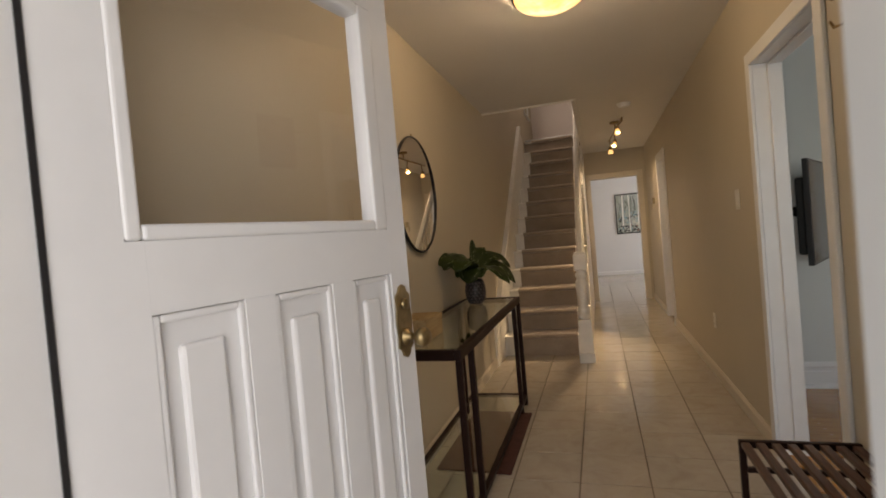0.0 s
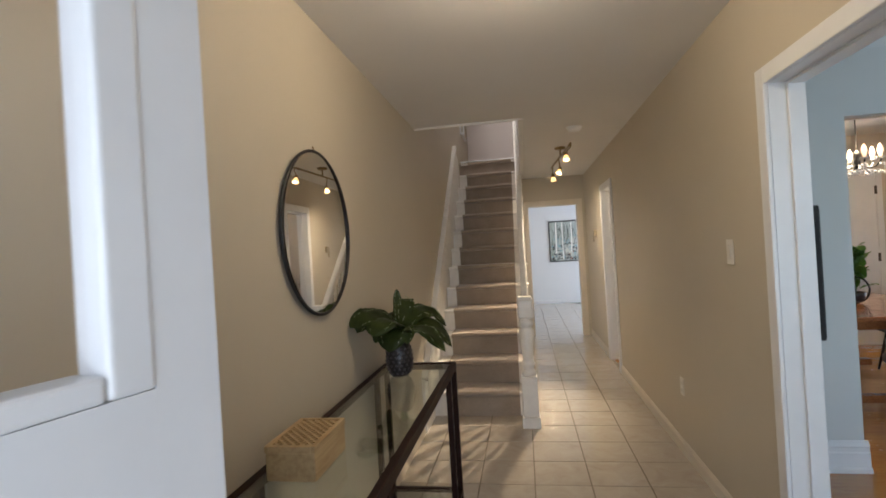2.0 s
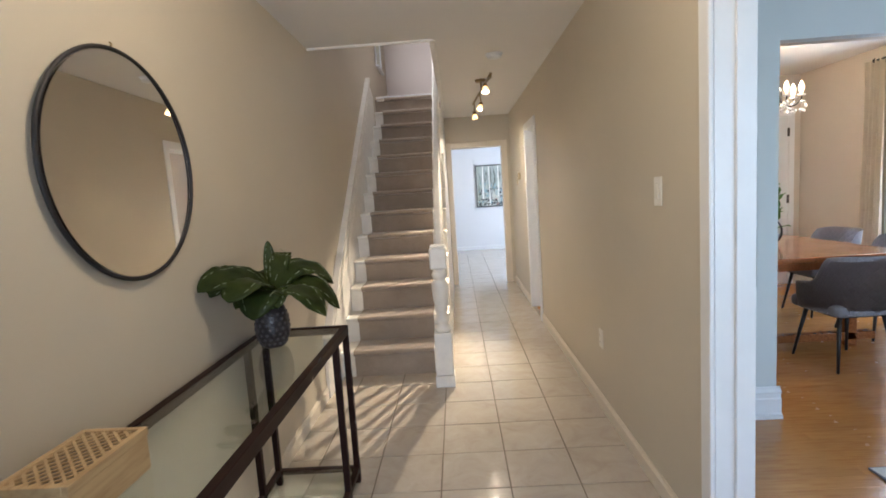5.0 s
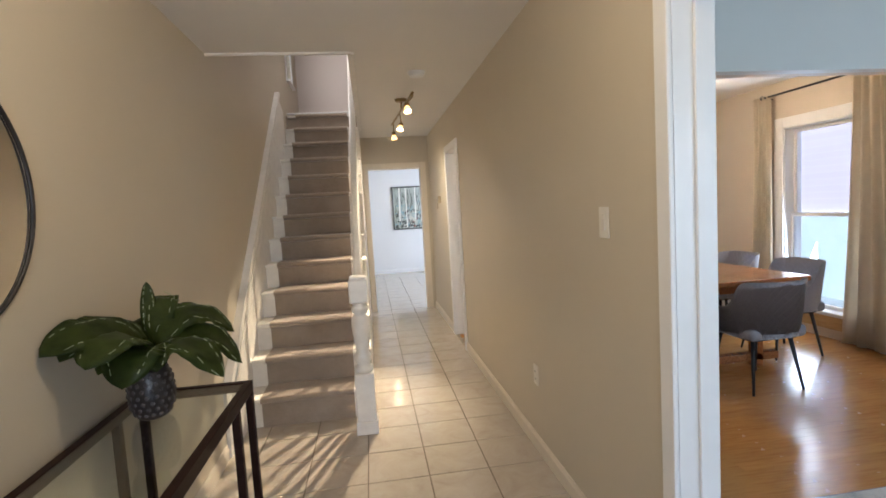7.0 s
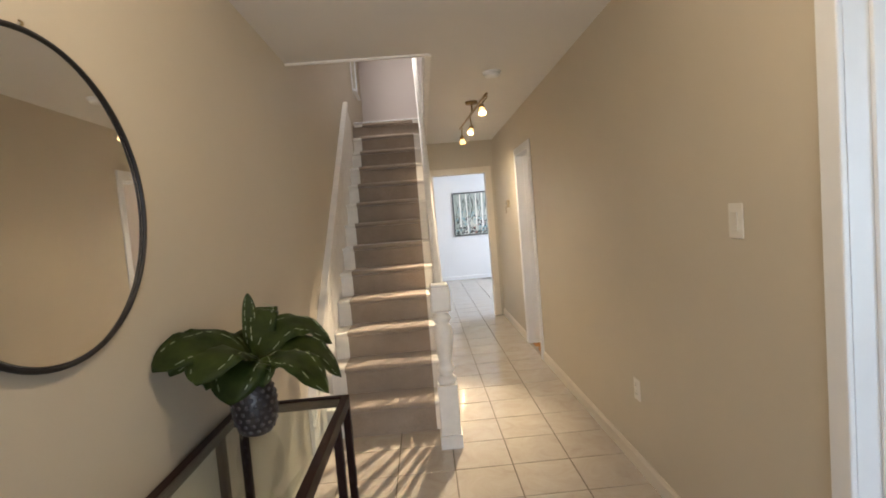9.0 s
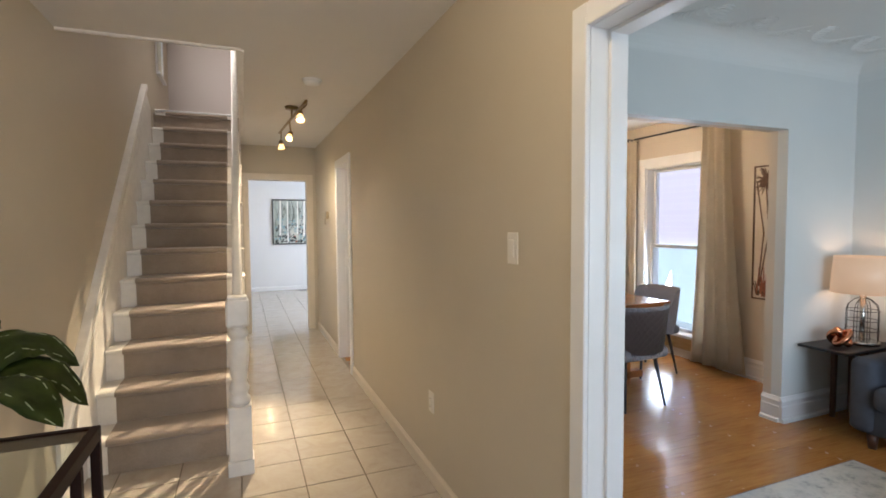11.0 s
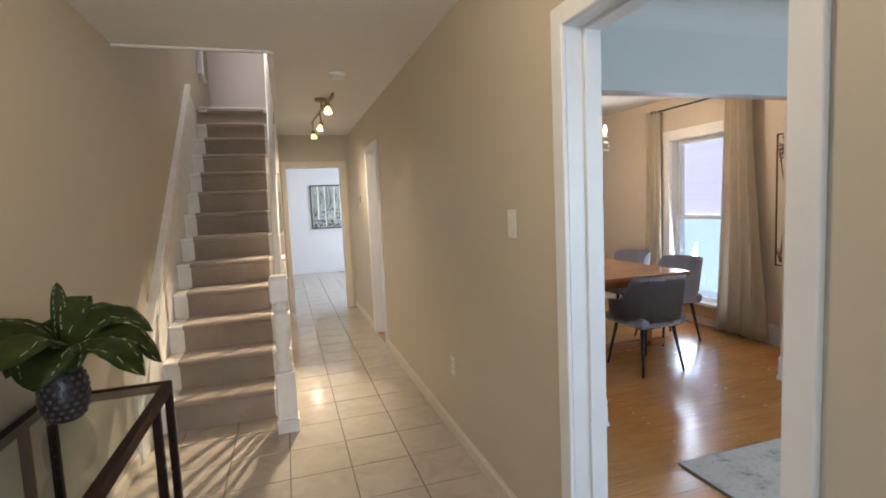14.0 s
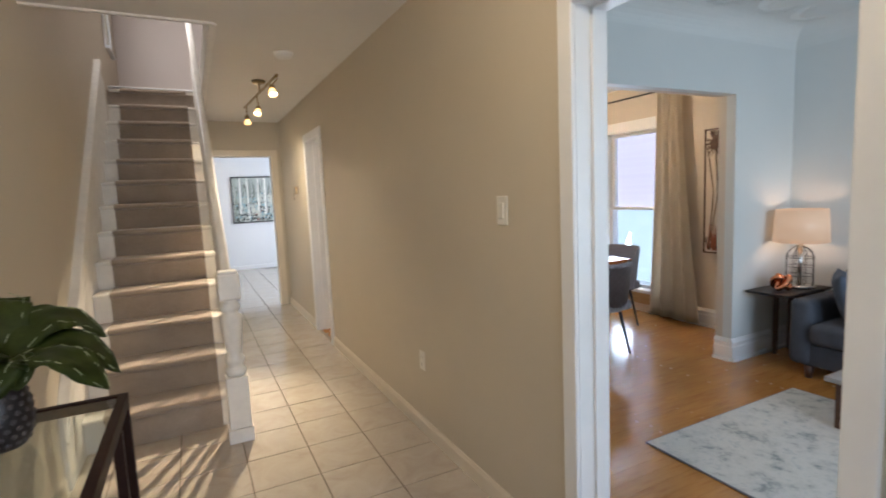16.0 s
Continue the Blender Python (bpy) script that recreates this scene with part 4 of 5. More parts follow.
def potted_plant():
    px, py, pz, size = -0.828, 5.900, 0.795, 1.12
    p = empty("potted_plant", "broad-leaved dark green plant in a dark dotted pot", "plant", (px, py, pz))
    pot = lathe([(0.034, 0.0), (0.044, 0.006), (0.058, 0.035), (0.064, 0.07), (0.061, 0.112), (0.052, 0.146), (0.049, 0.153), (0.045, 0.151), (0.044, 0.128)], 40)
    p.scale = (size, size, size)
    pt = part("pot", pot, M_POT, p, "dark glazed pot with pale raised dots", soft=True)
    for row in range(7):
        z = 0.020 + row * 0.0185
        r = np.interp(z, [0.006, 0.035, 0.07, 0.112, 0.146], [0.044, 0.058, 0.064, 0.061, 0.052])
        for k in range(16):
            a = 2 * math.pi * (k + 0.5 * (row % 2)) / 16
            dot = bmesh.new()
            bmesh.ops.create_uvsphere(dot, u_segments=6, v_segments=4, radius=0.0065)
            dot.transform(Matrix.Translation((r * math.cos(a), r * math.sin(a), z)) @ Matrix.Rotation(a, 4, "Z") @ Matrix.Diagonal((0.5, 1, 1, 1)))
            part("pot_dot", dot, M_POTDOT, pt, soft=True)
    part("soil", lathe([(0.0425, 0.126), (0.02, 0.131)], 24), M_SOIL, p)
    # foot, bend and tip (world), width, the way the blade faces
    up = (0.15, -0.45, 0.88)
    leaves = [((-0.825, 5.88, 1.05), (-0.90, 5.76, 1.19), (-0.992, 5.64, 1.090), 0.125, (0.25, -0.55, 0.80)),
              ((-0.83, 5.92, 1.05), (-0.95, 5.88, 1.20), (-0.985, 5.71, 1.055), 0.105, (0.5, -0.2, 0.85)),
              ((-0.82, 5.87, 1.05), (-0.85, 5.73, 1.17), (-0.875, 5.63, 1.045), 0.150, (0.05, -0.50, 0.85)),
              ((-0.81, 5.85, 1.04), (-0.815, 5.74, 1.10), (-0.826, 5.71, 0.955), 0.150, (0.0, -0.70, 0.70)),
              ((-0.83, 5.93, 1.05), (-0.838, 5.97, 1.15), (-0.845, 5.985, 1.240), 0.040, (0.35, -0.93, 0.0)),
              ((-0.80, 5.91, 1.02), (-0.80, 5.98, 1.27), (-0.812, 6.09, 1.120), 0.085, (0.10, -0.90, 0.40)),
              ((-0.80, 5.90, 1.03), (-0.71, 5.99, 1.23), (-0.603, 6.10, 1.015), 0.100, (0.20, -0.50, 0.84)),
              ((-0.80, 5.89, 1.02), (-0.66, 5.97, 1.16), (-0.566, 6.03, 0.910), 0.115, (0.35, -0.35, 0.87)),
              ((-0.80, 5.87, 1.01), (-0.67, 5.85, 1.12), (-0.568, 5.81, 0.930), 0.125, (0.30, -0.20, 0.93)),
              ((-0.82, 5.94, 1.03), (-0.80, 6.05, 1.19), (-0.770, 6.15, 1.04), 0.120, up),
              ((-0.84, 5.93, 1.04), (-0.92, 6.02, 1.17), (-0.955, 6.10, 1.03), 0.110, up),
              ((-0.83, 5.88, 1.02), (-0.87, 5.80, 1.10), (-0.905, 5.745, 0.995), 0.110, (-0.2, -0.4, 0.85)),
              ((-0.81, 5.88, 1.02), (-0.76, 5.80, 1.09), (-0.745, 5.755, 0.985), 0.085, up)]
    root = Vector((px, py, pz))

    def own(v):
        return (Vector(v) - root) / size
    for k, (p0, p1, p2, wd, facing) in enumerate(leaves):
        args = (own(p0), own(p1), own(p2), wd * 1.2 / size, facing, k + 1)
        lf = part("leaf", bent_leaf(*args), M_LEAF, p, soft=True)
        tagged(part("leaf_marking", leaf_dashes(*args), M_LEAFLIGHT, lf, "cream dashes inside the leaf's edges"), kind="stuff")
        tip = own(p0)
        part("stem", tube([(tip.x * 0.3, tip.y * 0.3, 0.125), (tip.x * 0.6, tip.y * 0.6, 0.17), tip], 0.0035, 6), M_LEAFGREEN, p, soft=True)


potted_plant()


def round_mirror():
    cy, cz, r = 5.357, 1.537, 0.340
    c = empty("round_mirror", "round wall mirror with a thin black rim", "mirror", (XL, cy, cz))
    turn = Matrix.Rotation(radians(90), 4, "Y")
    askew = Matrix.Rotation(radians(1.0), 4, "Z")
    part("mirror_glass", moved(lathe([(r - 0.008, 0.010), (r - 0.008, 0.018)], 96), askew @ turn), M_MIRROR, c)
    part("backing", moved(lathe([(r - 0.01, 0.001), (r - 0.01, 0.0075)], 64), turn), M_BLACK, c)
    ring = tube([(0.016, r * math.cos(2 * math.pi * k / 96), r * math.sin(2 * math.pi * k / 96)) for k in range(96)], 0.0064, 10, True)
    part("rim", ring, M_BLACK, c, soft=True)
    part("hook", tube([(0.004, 0.0, r + 0.004), (0.008, 0, r + 0.02), (0.003, 0, r + 0.024)], 0.003, 6), M_BRASS, c)


round_mirror()


def dome_light():
    c = empty("ceiling_light", "flush alabaster glass dome light, lit, with a dark metal ring", "ceiling light", (-0.13, 5.16, H))
    part("canopy", lathe([(0.10, -0.045), (0.145, -0.03), (0.15, -0.001)], 40), M_BRONZE, c, soft=True)
    prof = [(0.002, -0.115)] + [(0.182 * math.sin(a), -0.035 - 0.08 * math.cos(a)) for a in [radians(9 * k) for k in range(1, 11)]]
    part("glass_dome", lathe(prof, 56), M_DOME, c, "lit mottled glass dome", soft=True).visible_shadow = False
    part("ring", tube([(0.184 * math.cos(2 * math.pi * k / 64), 0.184 * math.sin(2 * math.pi * k / 64), -0.035) for k in range(64)], 0.008, 8, True), M_BRONZE, c, soft=True)
    for k in range(3):
        a = radians(100 + 120 * k)
        part("strap", tube([(0.185 * math.cos(a), 0.185 * math.sin(a), -0.035), (0.16 * math.cos(a), 0.16 * math.sin(a), -0.012), (0.13 * math.cos(a), 0.13 * math.sin(a), -0.02)], 0.006, 6), M_BRONZE, c)


dome_light()


def track_light():
    c = empty("track_light", "ceiling track with three small lit spotlights", "track light", (0.30, 8.9, H))
    pts = [(0.045 - 0.068 * (y - 8.22), y - 8.9, -0.10) for y in np.linspace(8.22, 9.68, 12)]
    part("rail", tube(pts, 0.011, 8), M_BRASS, c, soft=True)
    part("canopy", lathe([(0.055, -0.022), (0.06, -0.001)], 28), M_BRASS, c, soft=True)
    part("stem", tube([(0, 0, -0.02), (0, 0, -0.10)], 0.008, 8), M_BRASS, c)
    for x, y, tx, ty in ((0.285, 8.10, 0.02, -0.40), (0.28, 8.97, -0.30, -0.45), (0.255, 9.56, 0.1, 0.35)):
        e = Vector((x - 0.30, y - 8.9, -0.262))
        d = Vector((tx, ty, -1)).normalized()
        m = Matrix.Translation(e) @ d.to_track_quat("Z", "Y").to_matrix().to_4x4()
        near = min(pts, key=lambda p: (Vector(p) - e).length)
        h = part("spot_head", moved(lathe([(0.012, -0.07), (0.02, -0.06), (0.022, -0.04), (0.018, -0.035)], 20), m), M_BRASS, c, soft=True)
        shell = [(0.016, -0.036), (0.025, -0.016), (0.033, 0.016), (0.0315, 0.016), (0.0235, -0.015), (0.014, -0.033)]
        g = part("glass_shade", moved(lathe(shell, 24), m), M_SPOTGLASS, h, "lit amber glass shade", soft=True)
        part("bulb", moved(lathe([(0.005, -0.03), (0.014, -0.022), (0.016, -0.012), (0.010, -0.004)], 16), m), M_BULB, h, soft=True)
        part("arm", tube([near, (near[0], near[1], near[2] - 0.03), m @ Vector((0, 0, -0.066))], 0.006, 8), M_BRASS, c)


track_light()


def smoke_detector():
    c = empty("smoke_detector", "round white smoke detector on the hall ceiling", "detector", (0.36, 7.99, H))
    part("base", lathe([(0.068, -0.012), (0.070, -0.001)], 36), M_WHITE, c, soft=True)
    part("cover", lathe([(0.030, -0.040), (0.052, -0.034), (0.062, -0.0125)], 36), M_WHITE, c, soft=True)


smoke_detector()


def wall_plate(name, label, category, y, z, h, w, rocker):
    c = empty(name, label, category, (XR, y, z))
    part("plate", box(-0.007, -0.0005, -w / 2, w / 2, -h / 2, h / 2, 0.003), M_PLASTIC, c)
    if rocker:
        part("rocker", box(-0.012, -0.0065, -0.016, 0.016, -0.033, 0.033, 0.003), M_PLASTIC, c)
    else:
        for dz in (0.022, -0.022):
            s = part("socket", box(-0.010, -0.0065, -0.015, 0.015, dz - 0.014, dz + 0.014, 0.003), M_PLASTIC, c)
            for dy in (-0.006, 0.006):
                part("slot", box(-0.0106, -0.0098, dy - 0.001, dy + 0.001, dz - 0.005, dz + 0.005), M_VENT, s)
    return c


wall_plate("light_switch", "white rocker light switch on the taupe wall", "switch", 5.937, 1.345, 0.12, 0.075, True)
wall_plate("wall_outlet", "white double wall outlet on the taupe wall", "outlet", 6.83, 0.452, 0.115, 0.072, False)


def door_chime():
    c = empty("thermostat", "small beige thermostat on the wall near the kitchen door", "thermostat", (XR, 10.27, 1.53))
    part("body", box(-0.035, -0.001, -0.05, 0.05, -0.03, 0.06, 0.006), M_GREYPL, c)
    part("cover", box(-0.045, -0.0355, -0.03, 0.03, -0.10, -0.02, 0.004), M_GREYPL, c)


door_chime()


def slatted_bench():
    x0, x1, y0, y1, top = 0.43, 0.80, 3.62, 4.575, 0.45
    c = empty("slatted_bench", "small dark slatted bench against the hall wall", "bench", (x0, y0, 0))
    inv = Matrix.Translation((-x0, -y0, 0))
    b = 0.022
    for ya in (y0, y1 - b):
        part("end_rail", moved(box(x0, x1, ya, ya + b, top - 0.026, top, 0.003), inv), M_BRONZE, c)
        part("lower_rail", moved(box(x0 + b, x1 - b, ya, ya + b, top - 0.115, top - 0.098, 0.003), inv), M_BRONZE, c)
        for xa in (x0, x1 - b):
            part("leg", moved(box(xa, xa + b, ya, ya + b, 0, top - 0.0265, 0.003), inv), M_BRONZE, c)
    n = 8
    for k in range(n):
        x = x0 + 0.004 + (x1 - x0 - 0.036) * k / (n - 1)
        part("slat", moved(box(x, x + 0.028, y0 + b, y1 - b, top - 0.020, top - 0.002, 0.004), inv), M_DARKWOOD, c)


slatted_bench()


def wall_rack():
    c = empty("wall_key_rack", "small reddish wooden key rack on the hall wall", "key rack", (XR, 4.38, 1.87))
    part("board", box(-0.020, -0.001, -0.12, 0.095, -0.145, 0.14, 0.006), M_REDWOOD, c)
    for dz in (-0.02, 0.07):
        part("peg", tube([(-0.012, 0.092, dz), (-0.018, 0.125, dz - 0.012), (-0.028, 0.155, dz - 0.010), (-0.034, 0.165, dz + 0.014)], 0.0045, 8), M_BRASS, c)


wall_rack()

thing("floor_mat", box(-0.93, -0.52, 5.10, 5.98, 0.001, 0.013, 0.004), M_MAT, "dark red-brown ribbed mat on the tiles under the console table", "mat")


# ---- dining room ----
def dining_window():
    x = XW
    c = empty("window_1", "tall white framed window with two sashes", "window", (x, (WY0 + WY1) / 2, WZ0), kind="structure")
    inv = Matrix.Translation((-x, -(WY0 + WY1) / 2, -WZ0))
    def add(name, bm, mat=M_WHITE, label="", parent=None):
        return part(name, moved(bm, inv), mat, parent or c, label)
    w = 0.10
    add("casing_side", box(x - 0.02, x - 0.0005, WY0 - w, WY0 + 0.01, WZ0 - 0.02, WZ1 + w, 0.005))
    add("casing_side", box(x - 0.02, x - 0.0005, WY1 - 0.01, WY1 + w, WZ0 - 0.02, WZ1 + w, 0.005))
    add("casing_head", box(x - 0.02, x - 0.0005, WY0 + 0.01, WY1 - 0.01, WZ1 - 0.01, WZ1 + w, 0.005))
    add("window_sill", box(x - 0.055, x + 0.19, WY0 - 0.0, WY1 + 0.0, WZ0 - 0.03, WZ0 + 0.005, 0.006))
    add("apron", box(x - 0.018, x - 0.0005, WY0 - w, WY1 + w, WZ0 - 0.16, WZ0 - 0.032, 0.004), M_BOX, "honey wood panel under the sill")
    for ya, yb in ((WY0, WY0 + 0.02), (WY1 - 0.02, WY1)):
        add("jamb", box(x, x + 0.19, ya, yb, WZ0 + 0.005, WZ1))
    add("jamb_head", box(x, x + 0.19, WY0 + 0.02, WY1 - 0.02, WZ1 - 0.02, WZ1))
    mid = 1.165
    for name, xo, za, zb in (("upper_sash", x + 0.10, mid - 0.02, WZ1 - 0.02), ("lower_sash", x + 0.06, WZ0 + 0.005, mid + 0.02)):
        s = 0.035
        bms = [box(xo, xo + 0.035, WY0 + 0.021, WY0 + 0.021 + s, za, zb, 0.003), box(xo, xo + 0.035, WY1 - 0.021 - s, WY1 - 0.021, za, zb, 0.003),
               box(xo, xo + 0.035, WY0 + 0.021 + s, WY1 - 0.021 - s, za, za + s, 0.003), box(xo, xo + 0.035, WY0 + 0.021 + s, WY1 - 0.021 - s, zb - s, zb, 0.003)]
        sash = add(name, join(*bms))
        pane = add("pane", box(xo + 0.015, xo + 0.019, WY0 + 0.05, WY1 - 0.05, za + s - 0.004, zb - s + 0.004), M_GLASS, "clear pane", sash)
        pane.visible_shadow = False


dining_window()


def curtain(y_top, y_bot, name_label, folds=4.5):
    """A pleated curtain between (front, back) y values at the top and at the floor."""
    bm = bmesh.new()
    n, rows = 90, 26
    grid = []
    rng = random.Random(int(y_top[0] * 100))
    ph = [rng.uniform(0, 6) for _ in range(3)]
    for r in range(rows + 1):
        t = r / rows
        z = 2.395 - (2.395 - 0.025) * t
        e = t ** 1.6
        a, b = y_top[0] + (y_bot[0] - y_top[0]) * e, y_top[1] + (y_bot[1] - y_top[1]) * e
        row = []
        for k in range(n + 1):
            s = k / n
            fold = math.sin(s * 2 * math.pi * folds + 0.8 * math.sin(t * 3 + ph[0]) + ph[1])
            depth = 0.020 * (0.75 + 0.55 * t) * (1 + 0.3 * math.sin(s * 9 + ph[2]))
            row.append(bm.verts.new((XW - 0.085 + fold * depth, a + (b - a) * s + 0.012 * math.cos(s * 2 * math.pi * folds) * t, z)))
        grid.append(row)
    for a, b in zip(grid, grid[1:]):
        for k in range(n):
            bm.faces.new((a[k], a[k + 1], b[k + 1], b[k]))
    bmesh.ops.solidify(bm, geom=list(bm.faces), thickness=0.003)
    ob = thing("curtain", bm, M_CURTAIN, name_label, "curtain", group="dining window curtains", soft=True)
    ob.shadow_terminator_geometry_offset = 0.0
    return ob


curtain((7.60, 7.92), (7.36, 7.98), "full-length sand coloured curtain drawn to the window's side", 4.2)
curtain((8.78, 9.03), (8.76, 9.05), "narrow sand coloured curtain in the sunlight beside the window")
rod = empty("curtain_rod", "thin black curtain rod with round finials", "curtain rod", (XW - 0.085, 8.25, 2.385))
part("rod", tube([(0, -0.95, 0.0), (0, 0.64, 0.0)], 0.010, 10), M_BLACK, rod, soft=True)
for yy in (-0.96, 0.65):
    part("finial", moved(lathe([(0.004, -0.022), (0.018, -0.012), (0.022, 0.0), (0.018, 0.012), (0.004, 0.022)], 16), Matrix.Translation((0, yy, 0))), M_BLACK, rod, soft=True)
for yy in (-0.88, 0.60):
    part("bracket", tube([(0.084, yy, -0.02), (0.04, yy, -0.02), (0.0, yy, -0.012)], 0.006, 8), M_BLACK, rod)


def palm_print():
    y0, y1, z0, z1 = 6.93, 7.40, 0.74, 1.93
    c = empty("palm_picture", "tall framed print of palm trees on the dining room wall", "picture", (XW, (y0 + y1) / 2, (z0 + z1) / 2))
    inv = Matrix.Translation((-XW, -(y0 + y1) / 2, -(z0 + z1) / 2))
    f = 0.014
    bms = [box(XW - 0.03, XW - 0.001, y0, y0 + f, z0, z1, 0.002), box(XW - 0.03, XW - 0.001, y1 - f, y1, z0, z1, 0.002), box(XW - 0.03, XW - 0.001, y0 + f, y1 - f, z0, z0 + f, 0.002), box(XW - 0.03, XW - 0.001, y0 + f, y1 - f, z1 - f, z1, 0.002)]
    part("frame", moved(join(*bms), inv), M_DARKWOOD, c)
    part("print", moved(box(XW - 0.022, XW - 0.003, y0 + f, y1 - f, z0 + f, z1 - f), inv), M_PAPER, c)
    x = XW - 0.0235
    rng = random.Random(3)
    def ink(name, bms, mat):
        part(name, moved(join(*bms), inv), mat, c)
    trunks = []
    for ya, yb in ((7.33, 7.14), (7.34, 7.22), (7.06, 7.02)):
        trunks.append(tube([(x, ya, z0 + 0.12), (x, (ya + yb) / 2 + 0.02, (z0 + z1) / 2), (x, yb + 0.15, z1 - 0.16)], 0.006, 6))
    ink("painted_trunk", trunks, M_PALM)
    fronds = []
    for cy in (7.29, 7.17, 7.02):
        for k in range(90):
            a = rng.uniform(0, 2 * math.pi)
            l = rng.uniform(0.05, 0.13)
            top = (cy, z1 - 0.13 + rng.uniform(-0.03, 0.03))
            end = (min(y1 - 0.02, max(y0 + 0.02, top[0] + l * math.cos(a))), min(z1 - 0.02, top[1] + l * math.sin(a) * 0.9))
            fronds.append(tube([(x, *top), (x, *end)], 0.0075, 5, r_end=0.003))
    ink("painted_fronds", fronds, M_PALM)
    scrub = [tube([(x, yy, z0 + 0.02 + rng.uniform(0, 0.05)), (x, yy + rng.uniform(-0.03, 0.03), z0 + rng.uniform(0.1, 0.30))], 0.010, 5, r_end=0.003) for yy in [y0 + 0.03 + 0.4 * rng.random() for _ in range(26)]]
    ink("painted_scrub", scrub, M_RUST)
    dark = [tube([(x, yy, z0 + 0.03 + rng.uniform(0, 0.04)), (x, yy + rng.uniform(-0.04, 0.04), z0 + rng.uniform(0.07, 0.16))], 0.009, 5, r_end=0.003) for yy in [y0 + 0.03 + 0.4 * rng.random() for _ in range(30)]]
    ink("painted_undergrowth", dark, M_PALM)


palm_print()


def dining_table():
    x0, x1, y0, y1, top = 2.02, 3.30, 7.52, 9.15, 0.75
    c = empty("dining_table", "polished walnut dining table with a low stretcher", "table", ((x0 + x1) / 2, (y0 + y1) / 2, 0))
    inv = Matrix.Translation((-(x0 + x1) / 2, -(y0 + y1) / 2, 0))
    part("tabletop", moved(box(x0, x1, y0, y1, top - 0.04, top, 0.008), inv), M_WALNUT, c)
    for ya in (y0 + 0.14, y1 - 0.165):
        part("apron", moved(box(x0 + 0.12, x1 - 0.12, ya, ya + 0.025, top - 0.12, top - 0.041), inv), M_WALNUT, c)
    for xa in (x0 + 0.30, x1 - 0.30):
        for ya in (y0 + 0.22, y1 - 0.22):
            part("leg", moved(bar((xa, ya, 0), (xa, ya, top - 0.041), 0.075, 0.075, 0.006), inv), M_WALNUT, c)
    for ya in (y0 + 0.22, y1 - 0.22):
        part("foot_rail", moved(box(x0 + 0.12, x1 - 0.12, ya - 0.0375, ya + 0.0375, 0.05, 0.11, 0.005), inv), M_WALNUT, c)


dining_table()


def dining_chair():
    """A tub chair at the origin that faces +y."""
    c = empty("dining_chair", "grey quilted tub chair on thin black legs at the dining table", "chair", (0, 0, 0), group="chairs round the dining table")
    seat = bmesh.new()
    bmesh.ops.create_cube(seat, size=1)
    for v in seat.verts:
        v.co = Vector((v.co.x * 0.46, v.co.y * 0.46, 0.43 + v.co.z * 0.09))
    bmesh.ops.bevel(seat, geom=list(seat.edges), offset=0.035, segments=4, affect="EDGES", profile=0.5)
    part("seat", seat, M_CUSHION, c, soft=True)
    bm = bmesh.new()
    uv = bm.loops.layers.uv.new("UVMap")
    n, rows, span = 40, 12, 128
    grid = []
    for i in range(n + 1):
        a = -span + 2 * span * i / n
        ab = abs(a)
        top = 0.81 - 0.015 * (ab / 62) ** 4 if ab < 62 else 0.795 - 0.19 * (0.5 - 0.5 * math.cos(math.pi * min(1, (ab - 62) / 30))) - 0.03 * max(0, ab - 92) / 36
        low = 0.40
        row = []
        for r in range(rows + 1):
            t = r / rows
            z = low + (top - low) * t
            flare = 0.018 + 0.055 * t * (math.cos(radians(min(ab, 90))) * 0.8 + 0.2)
            rx, ry = 0.235 + flare * 0.7, 0.235 + flare
            ca, sa = math.cos(radians(a)), math.sin(radians(a))
            p = 2 / 2.8
            x = rx * (abs(sa) ** p) * (1 if sa >= 0 else -1)
            y = -ry * (abs(ca) ** p) * (1 if ca >= 0 else -1)
            row.append((bm.verts.new((x, y, z)), (i * 0.05, t * 0.5)))
        grid.append(row)
    for a, b in zip(grid, grid[1:]):
        for r in range(rows):
            q = (a[r], b[r], b[r + 1], a[r + 1])
            f = bm.faces.new([v for v, _ in q])
            for loop, (_, c2) in zip(f.loops, q):
                loop[uv].uv = c2
    bmesh.ops.solidify(bm, geom=list(bm.faces), thickness=0.036)
    edges = [e for e in bm.edges if len(e.link_faces) == 2 and e.calc_face_angle() > radians(50)]
    bmesh.ops.bevel(bm, geom=edges, offset=0.013, segments=3, affect="EDGES", profile=0.5)
    part("shell", bm, M_QUILT, c, "grey quilted curved backrest", soft=True)
    for sx in (-1, 1):
        for sy in (-1, 1):
            part("leg", tube([(sx * 0.15, sy * 0.15, 0.395), (sx * 0.205, sy * 0.215, 0.0)], 0.016, 12, r_end=0.009), M_BLACK, c, soft=True)
    part("seat_frame", box(-0.18, 0.18, -0.18, 0.18, 0.372, 0.388, 0.003), M_BLACK, c)
    return c


chair = dining_chair()
chair.matrix_basis = pose(2.70, 7.40, 0, 0, 0, 2)
for x, y, turn in ((3.45, 7.98, 88), (3.47, 8.72, 91), (1.90, 8.05, -90), (1.90, 8.75, -88), (2.66, 9.32, 180)):
    copy_thing(chair, pose(x, y, 0, 0, 0, turn))


